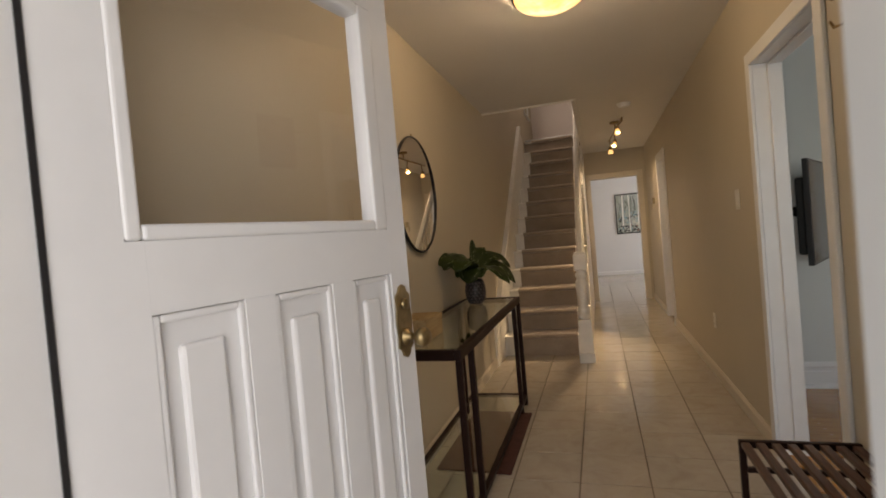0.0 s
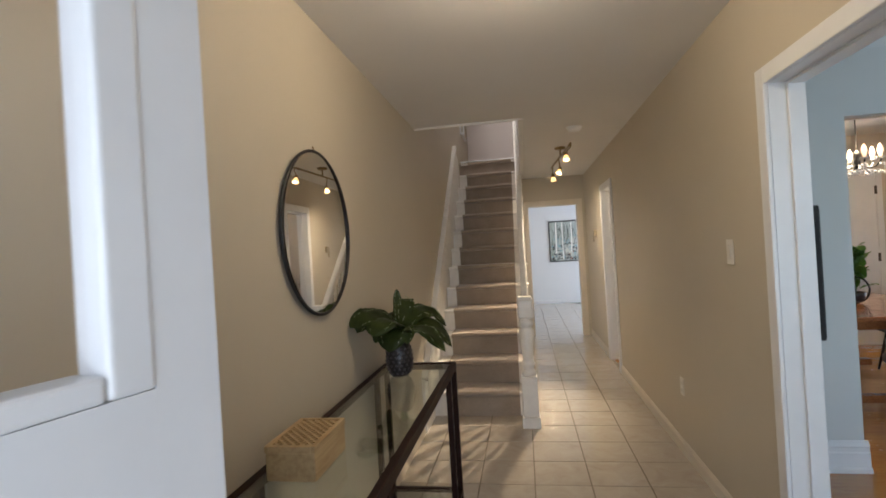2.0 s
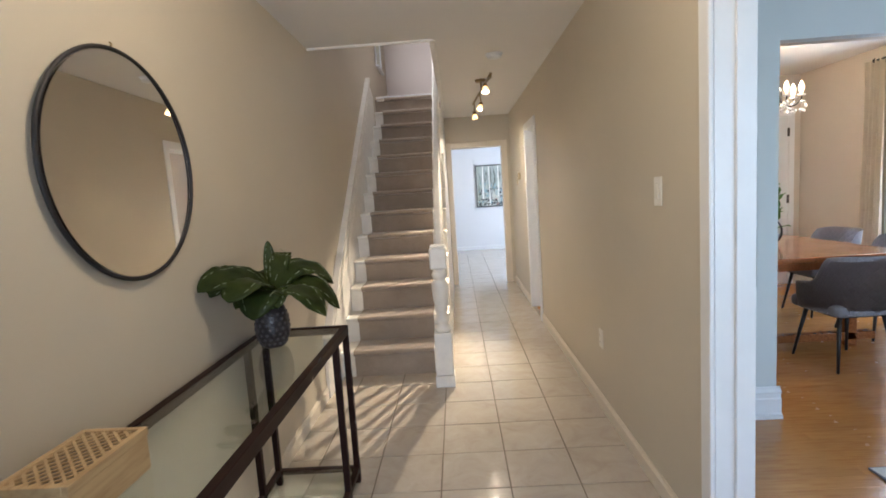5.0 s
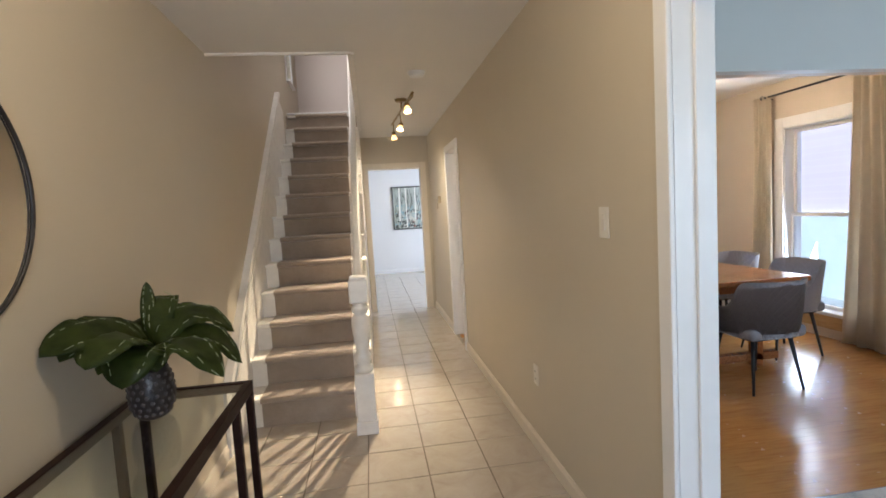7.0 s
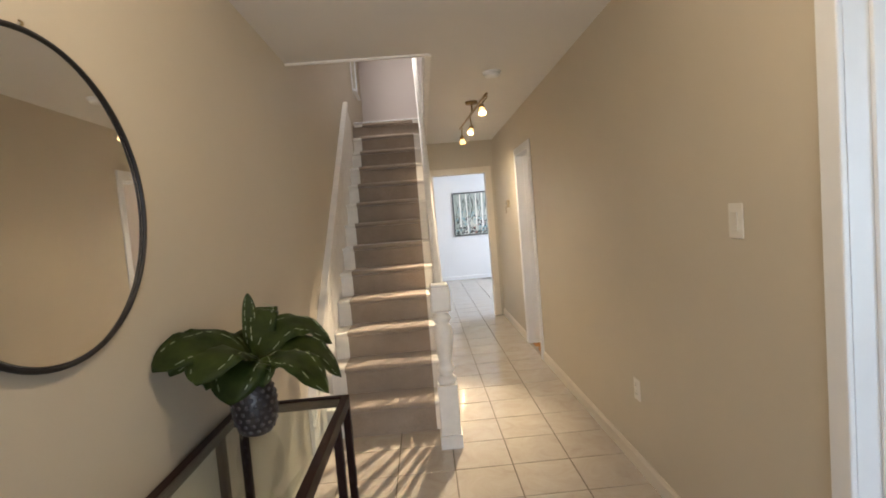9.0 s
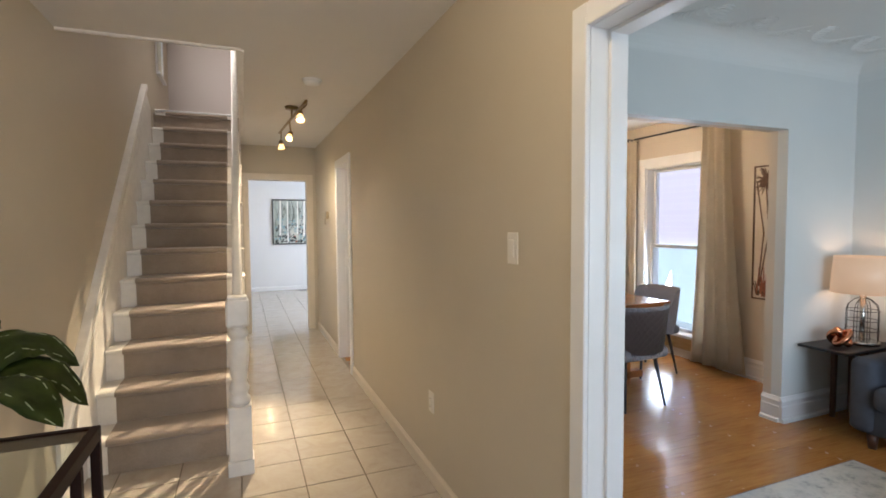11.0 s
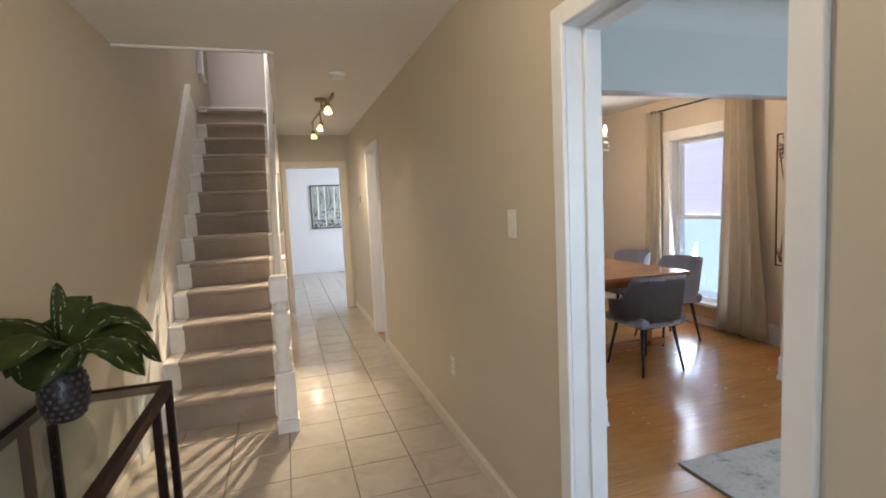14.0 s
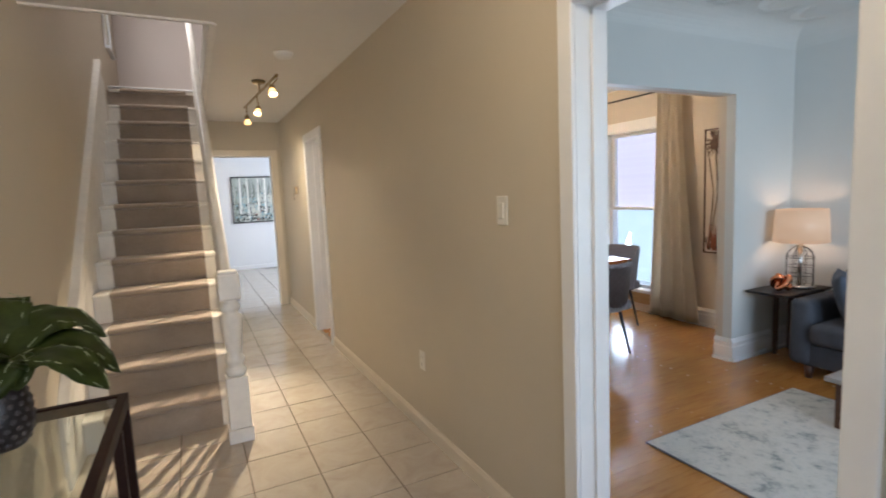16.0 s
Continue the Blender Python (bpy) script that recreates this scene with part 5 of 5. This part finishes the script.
def centrepiece():
    c = empty("table_plant", "bright green leafy plant in a black wire stand", "plant", (2.72, 8.30, 0.7505))
    for turn in (0, 60, 120):
        ring = [(0.115 * math.cos(2 * math.pi * k / 32) * math.cos(radians(turn)), 0.115 * math.cos(2 * math.pi * k / 32) * math.sin(radians(turn)), 0.121 + 0.115 * math.sin(2 * math.pi * k / 32)) for k in range(32)]
        part("hoop", tube(ring, 0.006, 6, True), M_BLACK, c, soft=True)
    part("bowl", lathe([(0.03, 0.012), (0.065, 0.03), (0.08, 0.07), (0.078, 0.10), (0.07, 0.10), (0.055, 0.06)], 24), M_POT, c, soft=True)
    rng = random.Random(8)
    for k in range(46):
        a, rise = rng.uniform(0, 360), rng.uniform(5, 75)
        ln = rng.uniform(0.09, 0.17)
        up = rng.uniform(0.12, 0.42)
        m = Matrix.Translation((0.06 * rng.uniform(-1, 1), 0.06 * rng.uniform(-1, 1), up)) @ Matrix.Rotation(radians(a), 4, "Z") @ Matrix.Rotation(-radians(rise), 4, "Y")
        bm, _ = leaf_mesh(ln, ln * 0.5, 0.4, rows=5)
        part("leaf", moved(bm, m), M_LEAFGREEN, c, soft=True)
    for k in range(8):
        a = k * 0.8
        part("stem", tube([(0, 0, 0.08), (0.03 * math.cos(a), 0.03 * math.sin(a), 0.20), (0.07 * math.cos(a), 0.07 * math.sin(a), 0.30)], 0.003, 5), M_LEAFGREEN, c)


centrepiece()


def chandelier():
    c = empty("chandelier", "black branching chandelier with lit candle bulbs and crystal drops", "chandelier", (2.80, 8.30, HL - 0.1))
    zc = 1.99 - (HL - 0.1)
    part("canopy", lathe([(0.05, -0.025), (0.06, -0.001)], 24), M_BLACK, c, soft=True)
    part("stem", tube([(0, 0, -0.02), (0, 0, zc + 0.1)], 0.005, 8), M_BLACK, c)
    part("hub", lathe([(0.01, zc - 0.06), (0.03, zc - 0.03), (0.022, zc + 0.03), (0.03, zc + 0.07), (0.008, zc + 0.11)], 20), M_BLACK, c, soft=True)
    rng = random.Random(4)
    for k in range(6):
        a = math.pi / 3 * k + 0.3
        ca, sa = math.cos(a), math.sin(a)
        pts = [(0.02 * ca, 0.02 * sa, zc - 0.02), (0.08 * ca, 0.08 * sa, zc - 0.06), (0.125 * ca, 0.125 * sa, zc - 0.05), (0.16 * ca, 0.16 * sa, zc - 0.005), (0.16 * ca, 0.16 * sa, zc + 0.015)]
        arm = part("arm", tube(pts, 0.006, 8), M_BLACK, c, soft=True)
        cup = (0.16 * ca, 0.16 * sa, zc + 0.015)
        part("cup", lathe([(0.010, 0.0), (0.030, 0.006), (0.034, 0.012)], 16, cup), M_CRYSTAL, arm, soft=True)
        part("candle_bulb", lathe([(0.010, 0.013), (0.012, 0.035), (0.020, 0.058), (0.022, 0.075), (0.014, 0.105), (0.002, 0.128)], 16, cup), M_CANDLE, arm, "lit candle bulb", soft=True)
        for j in range(14):
            s = rng.uniform(0.3, 1.1)
            p = (0.17 * s * math.cos(a + rng.uniform(-0.25, 0.25)), 0.17 * s * math.sin(a + rng.uniform(-0.25, 0.25)), zc - 0.05 + rng.uniform(-0.06, 0.03))
            r = rng.uniform(0.008, 0.014)
            part("crystal_drop", lathe([(0.001, -r * 1.8), (r, -r * 0.3), (r * 0.7, r * 0.5), (0.001, r)], 8, p), M_CRYSTAL, c, "clear crystal drop")


chandelier()


def back_door():
    x0, x1 = 3.22, 4.02
    d = empty("door_2", "white flat door in the dining room back wall, closed", "door", ((x0 + x1) / 2, YB, 0), kind="structure")
    inv = Matrix.Translation((-(x0 + x1) / 2, -YB, 0))
    part("leaf", moved(box(x0, x1, YB - 0.012, YB - 0.001, 0.01, 2.03, 0.003), inv), M_WHITE, d)
    for a, b, za, zb in ((x0 - 0.07, x0, 0, 2.10), (x1, x1 + 0.07, 0, 2.10), (x0, x1, 2.032, 2.10)):
        part("casing", moved(box(a, b, YB - 0.022, YB - 0.001, za, zb, 0.004), inv), M_WHITE, d)
    for z in (0.25, 1.0, 1.80):
        part("hinge", moved(box(x1 - 0.012, x1 + 0.010, YB - 0.026, YB - 0.0125, z, z + 0.10), inv), M_VENT, d)


back_door()


def grass_plant():
    c = empty("grass_plant", "tall grassy plant in a dark pot in the dining room corner", "plant", (1.13, 9.76, 0))
    part("pot", lathe([(0.09, 0.0), (0.10, 0.01), (0.125, 0.22), (0.13, 0.26), (0.118, 0.26), (0.11, 0.22)], 32), M_POT, c, soft=True)
    part("soil", lathe([(0.113, 0.215), (0.05, 0.222)], 24), M_SOIL, c)
    rng = random.Random(21)
    for k in range(80):
        a, lean, h = rng.uniform(0, 2 * math.pi), rng.uniform(0.02, 0.24), rng.uniform(0.6, 1.1)
        r = rng.uniform(0, 0.06)
        pts = [(r * math.cos(a) + lean * t * t * math.cos(a), r * math.sin(a) + lean * t * t * math.sin(a), 0.20 + h * t - 0.25 * lean * t ** 4) for t in (0, 0.3, 0.6, 0.85, 1.0)]
        part("blade", tube(pts, 0.0045, 4, r_end=0.001), M_LEAF, c)


grass_plant()


# ---- living room ----
def television():
    a, b = Vector((1.12, 5.81, 0)), Vector((1.47, 6.46, 0))
    d = (b - a).normalized()
    ln = (b - a).length
    c = empty("television", "black flat television swung out from the living room wall", "television", ((a.x + b.x) / 2, (a.y + b.y) / 2, 1.235))
    c.rotation_euler = (0, 0, math.atan2(d.y, d.x))
    # x along the screen, -y towards the room
    part("bezel", box(-ln / 2, ln / 2, -0.018, 0.010, -0.300, 0.300, 0.004), M_BODY, c)
    part("screen", box(-ln / 2 + 0.012, ln / 2 - 0.012, -0.0195, -0.0181, -0.288, 0.288), M_SCREEN, c)
    part("back_housing", box(-ln / 2 + 0.03, ln / 2 - 0.10, 0.0101, 0.055, -0.24, 0.20, 0.012), M_BODY, c)
    wall = c.rotation_euler.to_matrix().inverted() @ (Vector((XT, 6.15, 1.26)) - c.location)
    part("wall_arm", bar((0.0, 0.05, 0.0), wall, 0.04, 0.06, 0.004), M_BLACK, c)


television()


def sofa():
    x0, x1, y0, y1 = 3.47, 4.13, 4.05, 6.245
    c = empty("sofa", "slate blue fabric sofa with rounded cushions", "sofa", ((x0 + x1) / 2, (y0 + y1) / 2, 0))
    inv = Matrix.Translation((-(x0 + x1) / 2, -(y0 + y1) / 2, 0))
    def add(name, bm, mat=M_SOFA, label=""):
        return part(name, moved(bm, inv), mat, c, label, soft=True)
    add("base", box(x0 + 0.03, x1, y0 + 0.02, y1 - 0.02, 0.09, 0.26, 0.02, 3))
    for ya in (y0, y1 - 0.14):
        add("arm", box(x0, x1 - 0.02, ya, ya + 0.14, 0.095, 0.568, 0.045, 4))
    add("backrest", box(x1 - 0.16, x1, y0 + 0.142, y1 - 0.142, 0.261, 0.76, 0.06, 4))
    half = (y0 + y1) / 2
    for ya, yb in ((y0 + 0.144, half - 0.002), (half + 0.002, y1 - 0.144)):
        add("seat_cushion", box(x0 - 0.03, x1 - 0.17, ya, yb, 0.262, 0.415, 0.045, 4))
        add("back_cushion", moved(box(-0.07, 0.07, ya, yb, 0, 0.38, 0.06, 4), Matrix.Translation((x1 - 0.25, 0, 0.418)) @ Matrix.Rotation(radians(12), 4, "Y")))
    for xa in (x0 + 0.06, x1 - 0.1):
        for ya in (y0 + 0.08, y1 - 0.12):
            add("leg", moved(lathe([(0.022, 0), (0.032, 0.0895)], 14), Matrix.Translation((xa, ya, 0))), M_DARKWOOD)


sofa()


def pillow_mesh(w, h, d):
    bm = bmesh.new()
    n = 14
    verts = {}
    for side in (1, -1):
        for i in range(n + 1):
            for j in range(n + 1):
                u, v = -1 + 2 * i / n, -1 + 2 * j / n
                edge = i in (0, n) or j in (0, n)
                if edge and side == -1:
                    verts[(side, i, j)] = verts[(1, i, j)]
                    continue
                puff = (max(0, (1 - u ** 4) * (1 - v ** 4))) ** 0.6
                pinch = 1 - 0.06 * (1 - abs(u)) * abs(v) - 0.06 * (1 - abs(v)) * abs(u)
                verts[(side, i, j)] = bm.verts.new((side * d / 2 * puff, u * w / 2 * pinch, v * h / 2 * pinch))
    for side in (1, -1):
        for i in range(n):
            for j in range(n):
                q = [verts[(side, i, j)], verts[(side, i + 1, j)], verts[(side, i + 1, j + 1)], verts[(side, i, j + 1)]]
                bm.faces.new(q if side == 1 else list(reversed(q)))
    return bm


pil = thing("pillow", pillow_mesh(0.38, 0.38, 0.14), M_PILLOW, "plump blue square pillow leaning on the sofa arm", "pillow", soft=True)
pil.matrix_basis = pose(3.66, 5.965, 0.590, 0, -16, -62)


def side_table():
    c = empty("side_table", "small black side table on thin tapered legs beside the sofa", "table", (3.83, 6.44, 0))
    part("tabletop", box(-0.30, 0.30, -0.16, 0.16, 0.546, 0.566, 0.005), M_BLACK, c)
    part("apron", box(-0.02, 0.27, -0.13, 0.13, 0.50, 0.5455, 0.003), M_DARKWOOD, c)
    for xa in (0.03, 0.24):
        for ya in (-0.105, 0.105):
            part("leg", prism([(xa - 0.017, 0.4995), (xa + 0.017, 0.4995), (xa + 0.012, 0.0), (xa - 0.012, 0.0)], "y", ya - 0.014, ya + 0.014), M_DARKWOOD, c)


side_table()


def table_lamp():
    c = empty("table_lamp", "lit lamp with a wire cage base and pale drum shade", "lamp", (3.93, 6.415, 0.5665))
    part("foot", lathe([(0.105, 0.0), (0.105, 0.022), (0.095, 0.027)], 40), M_CHROME, c, soft=True)
    part("stem", tube([(0, 0, 0.026), (0, 0, 0.36)], 0.018, 14), M_CHROME, c, soft=True)
    for k in range(8):
        a = 2 * math.pi * k / 8
        pts = [(0.095 * math.cos(a), 0.095 * math.sin(a), 0.027), (0.095 * math.cos(a), 0.095 * math.sin(a), 0.24), (0.085 * math.cos(a), 0.085 * math.sin(a), 0.28), (0.05 * math.cos(a), 0.05 * math.sin(a), 0.315), (0.02 * math.cos(a), 0.02 * math.sin(a), 0.33)]
        part("cage_wire", tube(pts, 0.0028, 6), M_BLACK, c, soft=True)
    for z in (0.10, 0.17, 0.24):
        part("cage_hoop", tube([(0.096 * math.cos(2 * math.pi * k / 32), 0.096 * math.sin(2 * math.pi * k / 32), z) for k in range(32)], 0.0025, 6, True), M_BLACK, c, soft=True)
    prof = [(0.190, 0.365), (0.174, 0.62), (0.172, 0.62), (0.188, 0.365)]
    bm = bmesh.new()
    n = 56
    rings = [[bm.verts.new((r * math.cos(2 * math.pi * k / n), r * math.sin(2 * math.pi * k / n), z)) for k in range(n)] for r, z in prof]
    for i in range(4):
        a, b = rings[i], rings[(i + 1) % 4]
        for k in range(n):
            bm.faces.new((a[k], a[(k + 1) % n], b[(k + 1) % n], b[k]))
    part("shade", bm, M_SHADE, c, "pale glowing drum shade", soft=True)
    part("bulb", lathe([(0.012, 0.39), (0.028, 0.44), (0.020, 0.462)], 18), M_LAMPBULB, c, soft=True)


table_lamp()


def copper_knot():
    c = empty("copper_ornament", "polished copper knot ornament on the side table", "ornament", (3.70, 6.42, 0.5665))
    pts = []
    for k in range(120):
        t = 2 * math.pi * k / 120
        r = 0.044 + 0.018 * math.cos(3 * t)
        pts.append((r * math.cos(2 * t), r * math.sin(2 * t), 0.066 + 0.046 * math.sin(3 * t)))
    part("knot", tube(pts, 0.019, 8, True), M_COPPER, c, soft=True)


copper_knot()


def coffee_table():
    x0, x1, y0, y1, top = 2.775, 3.18, 4.60, 5.675, 0.31
    c = empty("coffee_table", "low coffee table with grey top and dark legs", "table", ((x0 + x1) / 2, (y0 + y1) / 2, 0.011))
    inv = Matrix.Translation((-(x0 + x1) / 2, -(y0 + y1) / 2, -0.011))
    part("tabletop", moved(box(x0, x1, y0, y1, top - 0.028, top, 0.005), inv), M_GREYTOP, c, "grey top")
    for ya, yb in ((y0 + 0.06, y0 + 0.085), (y1 - 0.085, y1 - 0.06)):
        part("apron", moved(box(x0 + 0.09, x1 - 0.09, ya, yb, top - 0.10, top - 0.0285, 0.002), inv), M_DARKWOOD, c)
    for xa, xb in ((x0 + 0.06, x0 + 0.085), (x1 - 0.085, x1 - 0.06)):
        part("apron", moved(box(xa, xb, y0 + 0.09, y1 - 0.09, top - 0.10, top - 0.0285, 0.002), inv), M_DARKWOOD, c)
    for xa in (x0 + 0.04, x1 - 0.09):
        for ya in (y0 + 0.04, y1 - 0.09):
            part("leg", moved(box(xa, xa + 0.05, ya, ya + 0.05, 0.011, top - 0.0285, 0.004), inv), M_DARKWOOD, c)


coffee_table()


def rug():
    x0, x1, y0, y1 = 1.81, 3.22, 3.6, 6.065
    c = empty("rug", "pale grey mottled low-pile rug on the oak floor", "rug", (x0, y0, 0))
    part("rug_field", moved(box(x0, x1, y0, y1, 0.0005, 0.011, 0.003), Matrix.Translation((-x0, -y0, 0))), M_RUG, c)
    edge = [(0, 0, 0.006), (x1 - x0, 0, 0.006), (x1 - x0, y1 - y0, 0.006), (0, y1 - y0, 0.006)]
    for a, b in zip(edge, edge[1:] + edge[:1]):
        part("binding", tube([a, b], 0.0055, 6), M_CUSHION, c)


rug()


# ---- kitchen ----
def birch_painting():
    x0, x1, z0, z1, y = 0.47, 1.55, 1.0, 1.975, KY
    c = empty("birch_painting", "framed painting of white birch trunks on the kitchen wall", "painting", ((x0 + x1) / 2, y, (z0 + z1) / 2))
    inv = Matrix.Translation((-(x0 + x1) / 2, -y, -(z0 + z1) / 2))
    f = 0.025
    bms = [box(x0, x0 + f, y - 0.04, y - 0.001, z0, z1, 0.003), box(x1 - f, x1, y - 0.04, y - 0.001, z0, z1, 0.003), box(x0 + f, x1 - f, y - 0.04, y - 0.001, z0, z0 + f, 0.003), box(x0 + f, x1 - f, y - 0.04, y - 0.001, z1 - f, z1, 0.003)]
    part("frame", moved(join(*bms), inv), M_BLACK, c)
    part("canvas", moved(box(x0 + f, x1 - f, y - 0.03, y - 0.002, z0 + f, z1 - f), inv), M_CANVAS, c)
    rng = random.Random(12)
    def stroke(xa, za, xb, zb, w, d):
        n = Vector((zb - za, xa - xb)).normalized() * (w / 2)
        return prism([(xa - n.x, za - n.y), (xa + n.x * 0.8, za + n.y * 0.8), (xb + n.x, zb + n.y), (xb - n.x * 0.7, zb - n.y * 0.7)], "y", y - 0.030 - d, y - 0.0295)
    for k, xx in enumerate((0.63, 0.79, 0.99, 1.13, 1.37)):
        w = rng.uniform(0.022, 0.055)
        lo, hi = z0 + f + rng.uniform(0.02, 0.25), z1 - f - 0.002
        part("painted_trunk", moved(stroke(xx, lo, xx + rng.uniform(-0.03, 0.03), hi, w, 0.002), inv), M_BIRCH, c)
    for mat, name, count, reach in ((M_DARKPAINT, "painted_ground", 150, 0.40), (M_TEAL, "painted_water", 60, 0.6), (M_RUST, "painted_heather", 6, 0.30)):
        strokes = []
        for k in range(count):
            xx, zz = rng.uniform(x0 + 0.05, x1 - 0.09), z0 + 0.04 + reach * rng.random() ** 1.5
            d = 0.0008 if name == "painted_ground" else 0.0013
            strokes.append(stroke(xx, zz, xx + rng.uniform(0.01, 0.05), zz + rng.uniform(-0.01, 0.05), rng.uniform(0.012, 0.04), d))
        tagged(part(name, moved(join(*strokes), inv), mat, c), kind="stuff")
    twigs = []
    for k in range(60):
        xx, zz = rng.uniform(x0 + 0.06, x1 - 0.06), rng.uniform(z0 + 0.3, z1 - 0.2)
        twigs.append(stroke(xx, zz, xx + rng.uniform(-0.05, 0.05), min(zz + rng.uniform(0.1, 0.3), z1 - 0.03), 0.009, 0.0005))
    tagged(part("painted_twigs", moved(join(*twigs), inv), M_DARKPAINT, c), kind="stuff")


birch_painting()
vent = empty("floor_vent", "dark metal floor vent by the kitchen wall", "vent", (1.15, 15.40, 0))
part("frame", box(-0.17, 0.17, -0.06, 0.06, 0.0, 0.006, 0.002), M_VENT, vent)
for k in range(9):
    part("slat", box(-0.15 + 0.034 * k, -0.135 + 0.034 * k, -0.045, 0.045, 0.0062, 0.009), M_VENT, vent)


def recessed_light(x, y):
    c = empty("recessed_light", "small round recessed ceiling light in the kitchen, lit", "ceiling light", (x, y, 2.48))
    part("ring", tube([(0.05 * math.cos(2 * math.pi * k / 28), 0.05 * math.sin(2 * math.pi * k / 28), -0.003) for k in range(28)], 0.008, 6, True), M_WHITE, c, soft=True)
    part("lens", lathe([(0.042, -0.004), (0.044, -0.001)], 24), M_BULB, c)


recessed_light(0.30, 14.6)


# ---- floor pieces ----
def tiles():
    s, gap, h = 0.33, 0.006, 0.012
    me = bpy.data.meshes.new("tile")
    b = box(-(s - gap) / 2, (s - gap) / 2, -(s - gap) / 2, (s - gap) / 2, -h / 2, h / 2, 0.0015, 1)
    b.to_mesh(me)
    b.free()
    me.materials.append(M_TILE)
    rng = random.Random(2)
    ox, oy = 0.160, 7.050
    for owner, xa, xb, ya, yb in (("floor_hall", XL - 0.2, XR + 0.02, YF - 0.2, YE), ("floor_kitchen", KX0 + 0.3, KX1 - 0.3, YE, KY)):
        fl = bpy.data.objects[owner]
        for i in range(-6, 9):
            for j in range(-13, 27):
                x, y = ox + s * (i + 0.5), oy + s * (j + 0.5)
                if xa < x < xb and ya < y < yb:
                    if owner == "floor_hall" and x < -0.2 and y > 7.9:
                        continue
                    t = new("tile", me)
                    t.parent = fl
                    t.location = (x, y, -h / 2 + rng.uniform(-0.0004, 0.0004))
                    t.rotation_euler = (rng.uniform(-0.0012, 0.0012), rng.uniform(-0.0012, 0.0012), 0)


tiles()


def planks():
    fl = bpy.data.objects["floor_wood"]
    w, gap, h = 0.082, 0.0009, 0.012
    rng = random.Random(6)
    meshes = {}

    def plank_mesh(ln):
        if ln not in meshes:
            me = bpy.data.meshes.new("plank")
            b = box(0, ln, 0, w - gap, -h, 0)
            b.to_mesh(me)
            b.free()
            me.materials.append(M_OAK)
            meshes[ln] = me
        return meshes[ln]
    y = YF
    while y < YB - 0.01:
        x = XM + 0.001 - rng.uniform(0.0, 0.05)
        while x < XW:
            ln = rng.choice((0.9, 1.2, 1.5))
            if x + ln > XW + 0.05:
                ln = math.ceil((XW - x) * 20) / 20
            p = new("plank", plank_mesh(ln))
            p.parent = fl
            p.location = (x, y, 0.0)
            x += ln
        y += w


planks()
